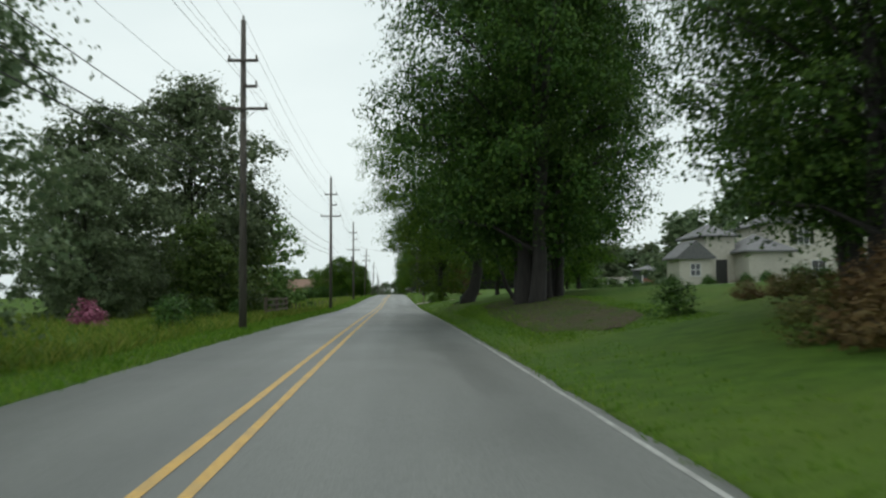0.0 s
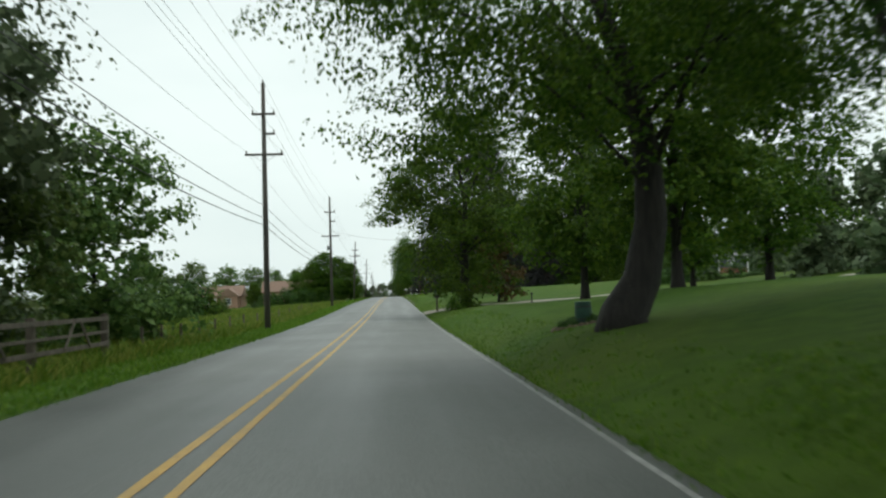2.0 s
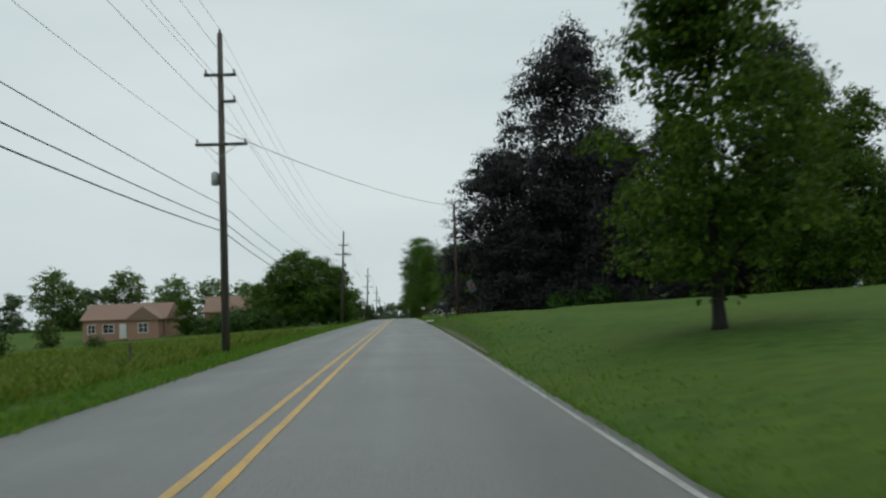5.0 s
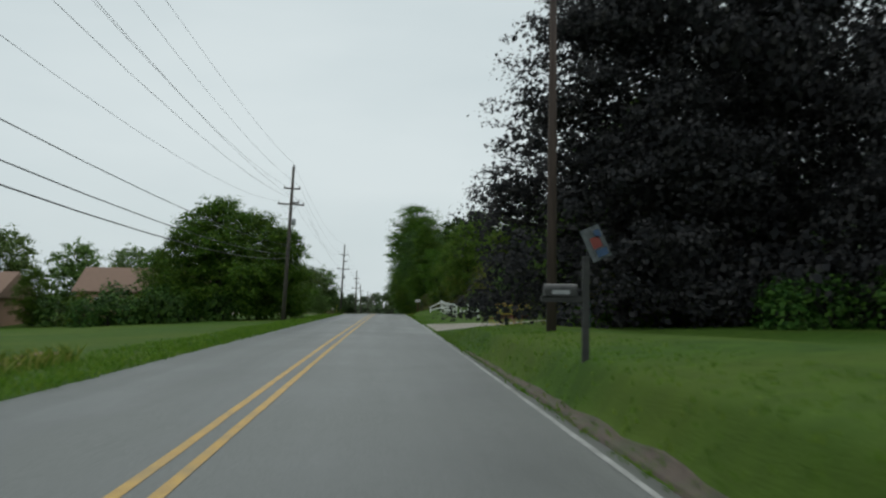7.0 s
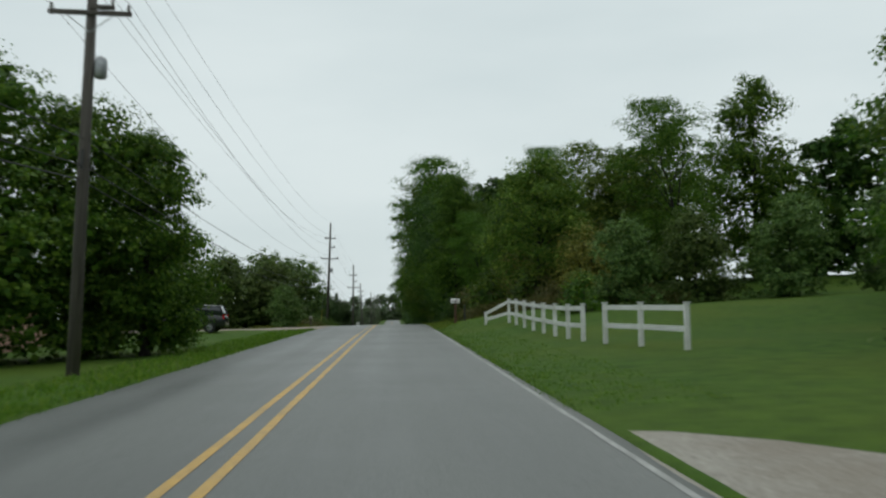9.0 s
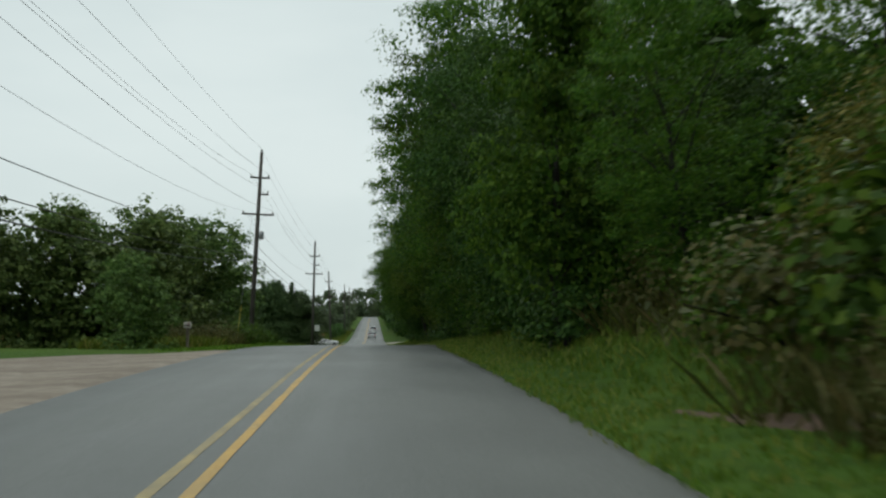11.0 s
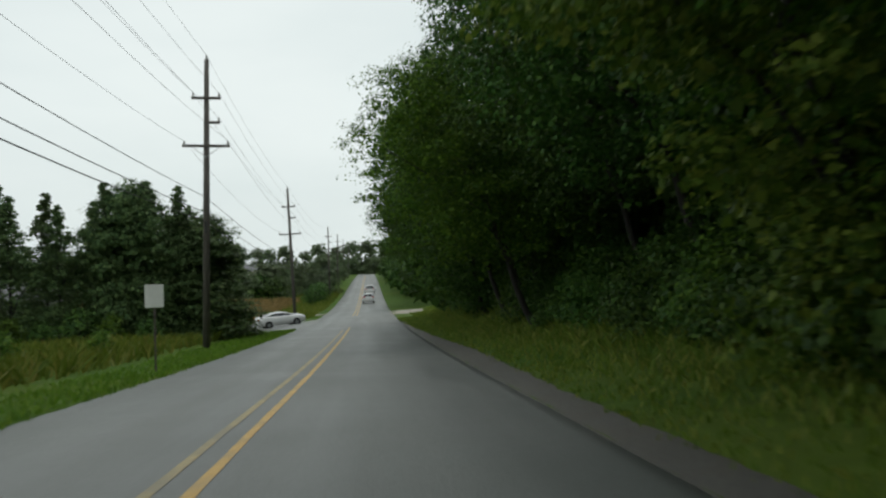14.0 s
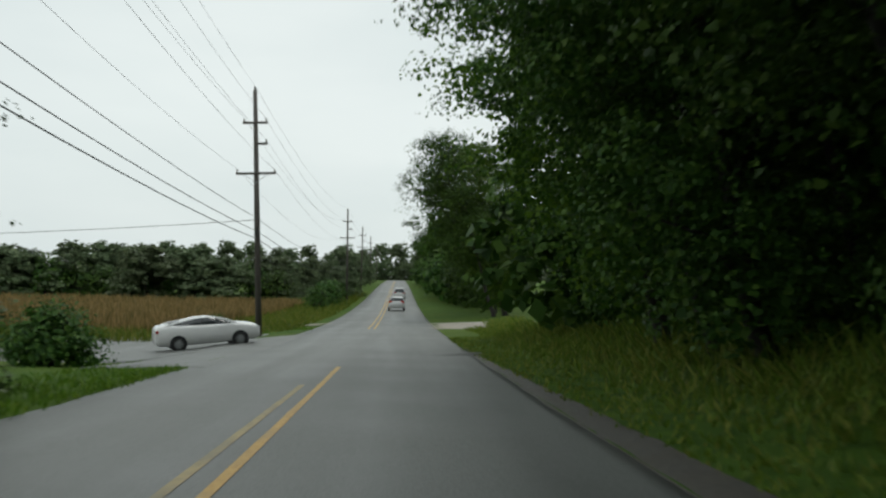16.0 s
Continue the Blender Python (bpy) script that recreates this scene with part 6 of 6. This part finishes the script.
def cable(p0, p1, sag, radius, label):
    bm = bmesh.new()
    a, b = Vector(p0), Vector(p1)
    pts = [a.lerp(b, k / 16) - Vector((0, 0, sag * 4 * (k / 16) * (1 - k / 16))) for k in range(17)]
    tube(bm, pts, [radius] * 17, 5)
    me = bpy.data.meshes.new("overhead_wire")
    bm.to_mesh(me)
    bm.free()
    me.materials.append(CABLE)
    tagged(new("overhead_wire", me), label, "overhead wire")


pc, pg = POLES[3], POLES[7]
cable((pc[0], pc[1], float(land_z(pc[0], pc[1])) + 9.0), (4.45, 206.4, float(land_z(4.45, 206.4)) + 8.8), 0.5, 0.014, "black service wire crossing over the road")
cable((pg[0], pg[1], float(land_z(pg[0], pg[1])) + 6.1), (-60, 476, float(land_z(-60, 476)) + 5.4), 0.7, 0.016, "black service wire along the side road")

box_g = thing("utility_pedestal", pose(*at(7.4, 216.5)), "green plastic utility pedestal on the lawn", "utility box")
bm = bmesh.new()
box(bm, 0, 0, 0.4, 0.28, 0.28, 0.95, bevel=0.03)
part("cabinet", bm, GREEN_PLASTIC, box_g)
bm = bmesh.new()
box(bm, 0, 0, 0.9, 0.32, 0.32, 0.08, bevel=0.02)
part("lid", bm, GREEN_PLASTIC, box_g)

sign = thing("road_sign", pose(*at(-5.85, 391, 0.12)), "blank white back of a road sign on a post", "road sign")
bm = bmesh.new()
box(bm, 0, 0.02, 1.0, 0.05, 0.04, 2.6)
part("post", bm, POLE_WOOD, sign)
bm = bmesh.new()
box(bm, 0, -0.01, 1.95, 0.5, 0.012, 0.62, bevel=0.004)
part("panel", bm, WHITE_PAINT, sign, "pale rectangular panel")

guy = thing("guy_wire", pose(*at(-8.8, 351.5)), "guy wire with a yellow plastic guard", "guy wire")
bm = bmesh.new()
tube(bm, [(0, 0, 0.0), (0.65, 2.6, 9.0)], [0.01, 0.01], 5)
part("wire", bm, METAL, guy)
bm = bmesh.new()
tube(bm, [(0.055, 0.22, 0.75), (0.2, 0.8, 2.75)], [0.02, 0.02], 8)
part("guard", bm, material("yellow_plastic", [(0.45, 0.36, 0.04), (0.55, 0.45, 0.06)], rough=0.45, scale=4), guy, "bright yellow guard")
small_post = thing("marker_post", pose(*at(-9.2, 205)), "dark short post beside a bare patch", "post")
bm = bmesh.new()
box(bm, 0, 0, 0.4, 0.1, 0.1, 1.3, bevel=0.012)
part("shaft", bm, DARK_METAL, small_post)
SOIL = material("bare_orange_soil", [(0.17, 0.10, 0.06), (0.30, 0.18, 0.11)], rough=0.95, scale=6, bump=0.6, bump_scale=30)
drive("soil_patch", [(-8.6, 203.5), (-9.0, 206), (-9.6, 209), (-10.0, 211)], [0.8, 2.4, 2.2, 0.6], SOIL, "bare patch of orange soil in the grass", 0.04)


# ---------------------------------------------------------------- hay rake on the lawn
def hay_rake(x, y, turn):
    r = thing("hay_rake", pose(*at(x, y), 0, 0, turn), "antique hay rake with yellow curved tines and red frame", "farm implement")
    bm = bmesh.new()
    box(bm, 0.1, 0, 0.62, 1.75, 0.1, 0.08, bevel=0.01)
    box(bm, 0.0, -0.28, 0.55, 1.4, 0.07, 0.06, bevel=0.01)
    part("frame", bm, RED_PAINT, r, "rusty red frame beam")
    for k in range(22):
        xx = -0.75 + 1.75 * k / 21
        bm = bmesh.new()
        pts = [(xx, -0.05, 0.66)] + [(xx + 0.02 * math.sin(k * 2.1), 0.38 - 0.45 * math.cos(a), 0.72 + 0.5 * math.sin(a)) for a in (0.2, 0.7, 1.2, 1.7, 2.2, 2.7, 3.1)] + [(xx, 0.95, 0.45), (xx, 0.85, 0.12)]
        tube(bm, pts, [0.014] * len(pts), 5)
        part("tine", bm, YELLOW_PAINT, r)
    for s in (-1, 1):
        w = new("wheel")
        w.parent = r
        w.matrix_basis = pose(s * 1.25, 0.1, 0.48)
        bm = bmesh.new()
        n = 28
        ring = []
        for k in range(n):
            a = 2 * math.pi * k / n
            ring.append([bm.verts.new((dx, q * math.cos(a), q * math.sin(a))) for dx, q in ((-0.018, 0.48), (0.018, 0.48), (0.018, 0.46), (-0.018, 0.46))])
        for k in range(n):
            for j in range(4):
                bm.faces.new((ring[k][j], ring[k][(j + 1) % 4], ring[(k + 1) % n][(j + 1) % 4], ring[(k + 1) % n][j]))
        part("rim", bm, FENCE_WOOD, w, "thin rusty rim")
        for k in range(10):
            a = 2 * math.pi * k / 10
            bm = bmesh.new()
            tube(bm, [(0, 0.04 * math.cos(a), 0.04 * math.sin(a)), (0, 0.46 * math.cos(a), 0.46 * math.sin(a))], [0.006, 0.005], 5)
            part("spoke", bm, FENCE_WOOD, w)
    bm = bmesh.new()
    tube(bm, [(-1.3, 0.1, 0.48), (1.3, 0.1, 0.48)], [0.025, 0.025], 8)
    part("axle", bm, RED_PAINT, r)
    bm = bmesh.new()
    tube(bm, [(0, -0.1, 0.58), (-0.1, -0.8, 0.45), (-0.2, -1.7, 0.08)], [0.04, 0.035, 0.03], 7)
    part("tongue", bm, RED_PAINT, r)
    bm = bmesh.new()
    tube(bm, [(0.1, -0.28, 0.56), (0.1, -0.5, 0.85), (0.1, -0.62, 0.88)], [0.02, 0.02, 0.02], 6)
    box(bm, 0.1, -0.66, 0.9, 0.36, 0.32, 0.03, bevel=0.01)
    part("seat", bm, RED_PAINT, r, "red iron seat")


hay_rake(6.1, 228.8, 12)
for x, y, s in ((20.5, 73, 0.8), (23.2, 73, 0.7), (25.5, 71.5, 0.7), (27.2, 71.8, 0.8), (30.0, 72.5, 1.2), (32.2, 73, 1.0)):
    put(HEDGE, x, y, 70 * s, s, group="bushes before the house")
put(HEDGE, 27, 112, 10, 1.0, 0.6)
for k in range(12):
    put(HEDGE if k % 2 else BUSH, 27.5 + 2.2 * k + 0.3 * (k % 3), 146 + 1.5 * k, 70 * k, 0.9 + 0.1 * (k % 3), 0.7, group="garden shrubs behind the lawn")
for a in range(6):
    put(HEDGE, 4.85 + 0.5 * math.cos(a), 72.8 + 0.5 * math.sin(a), 50 * a, 0.2, group="flowers round the barrel", label="small leafy flower clump round the barrel")
for p in PLANTS:
    drop_original(p)
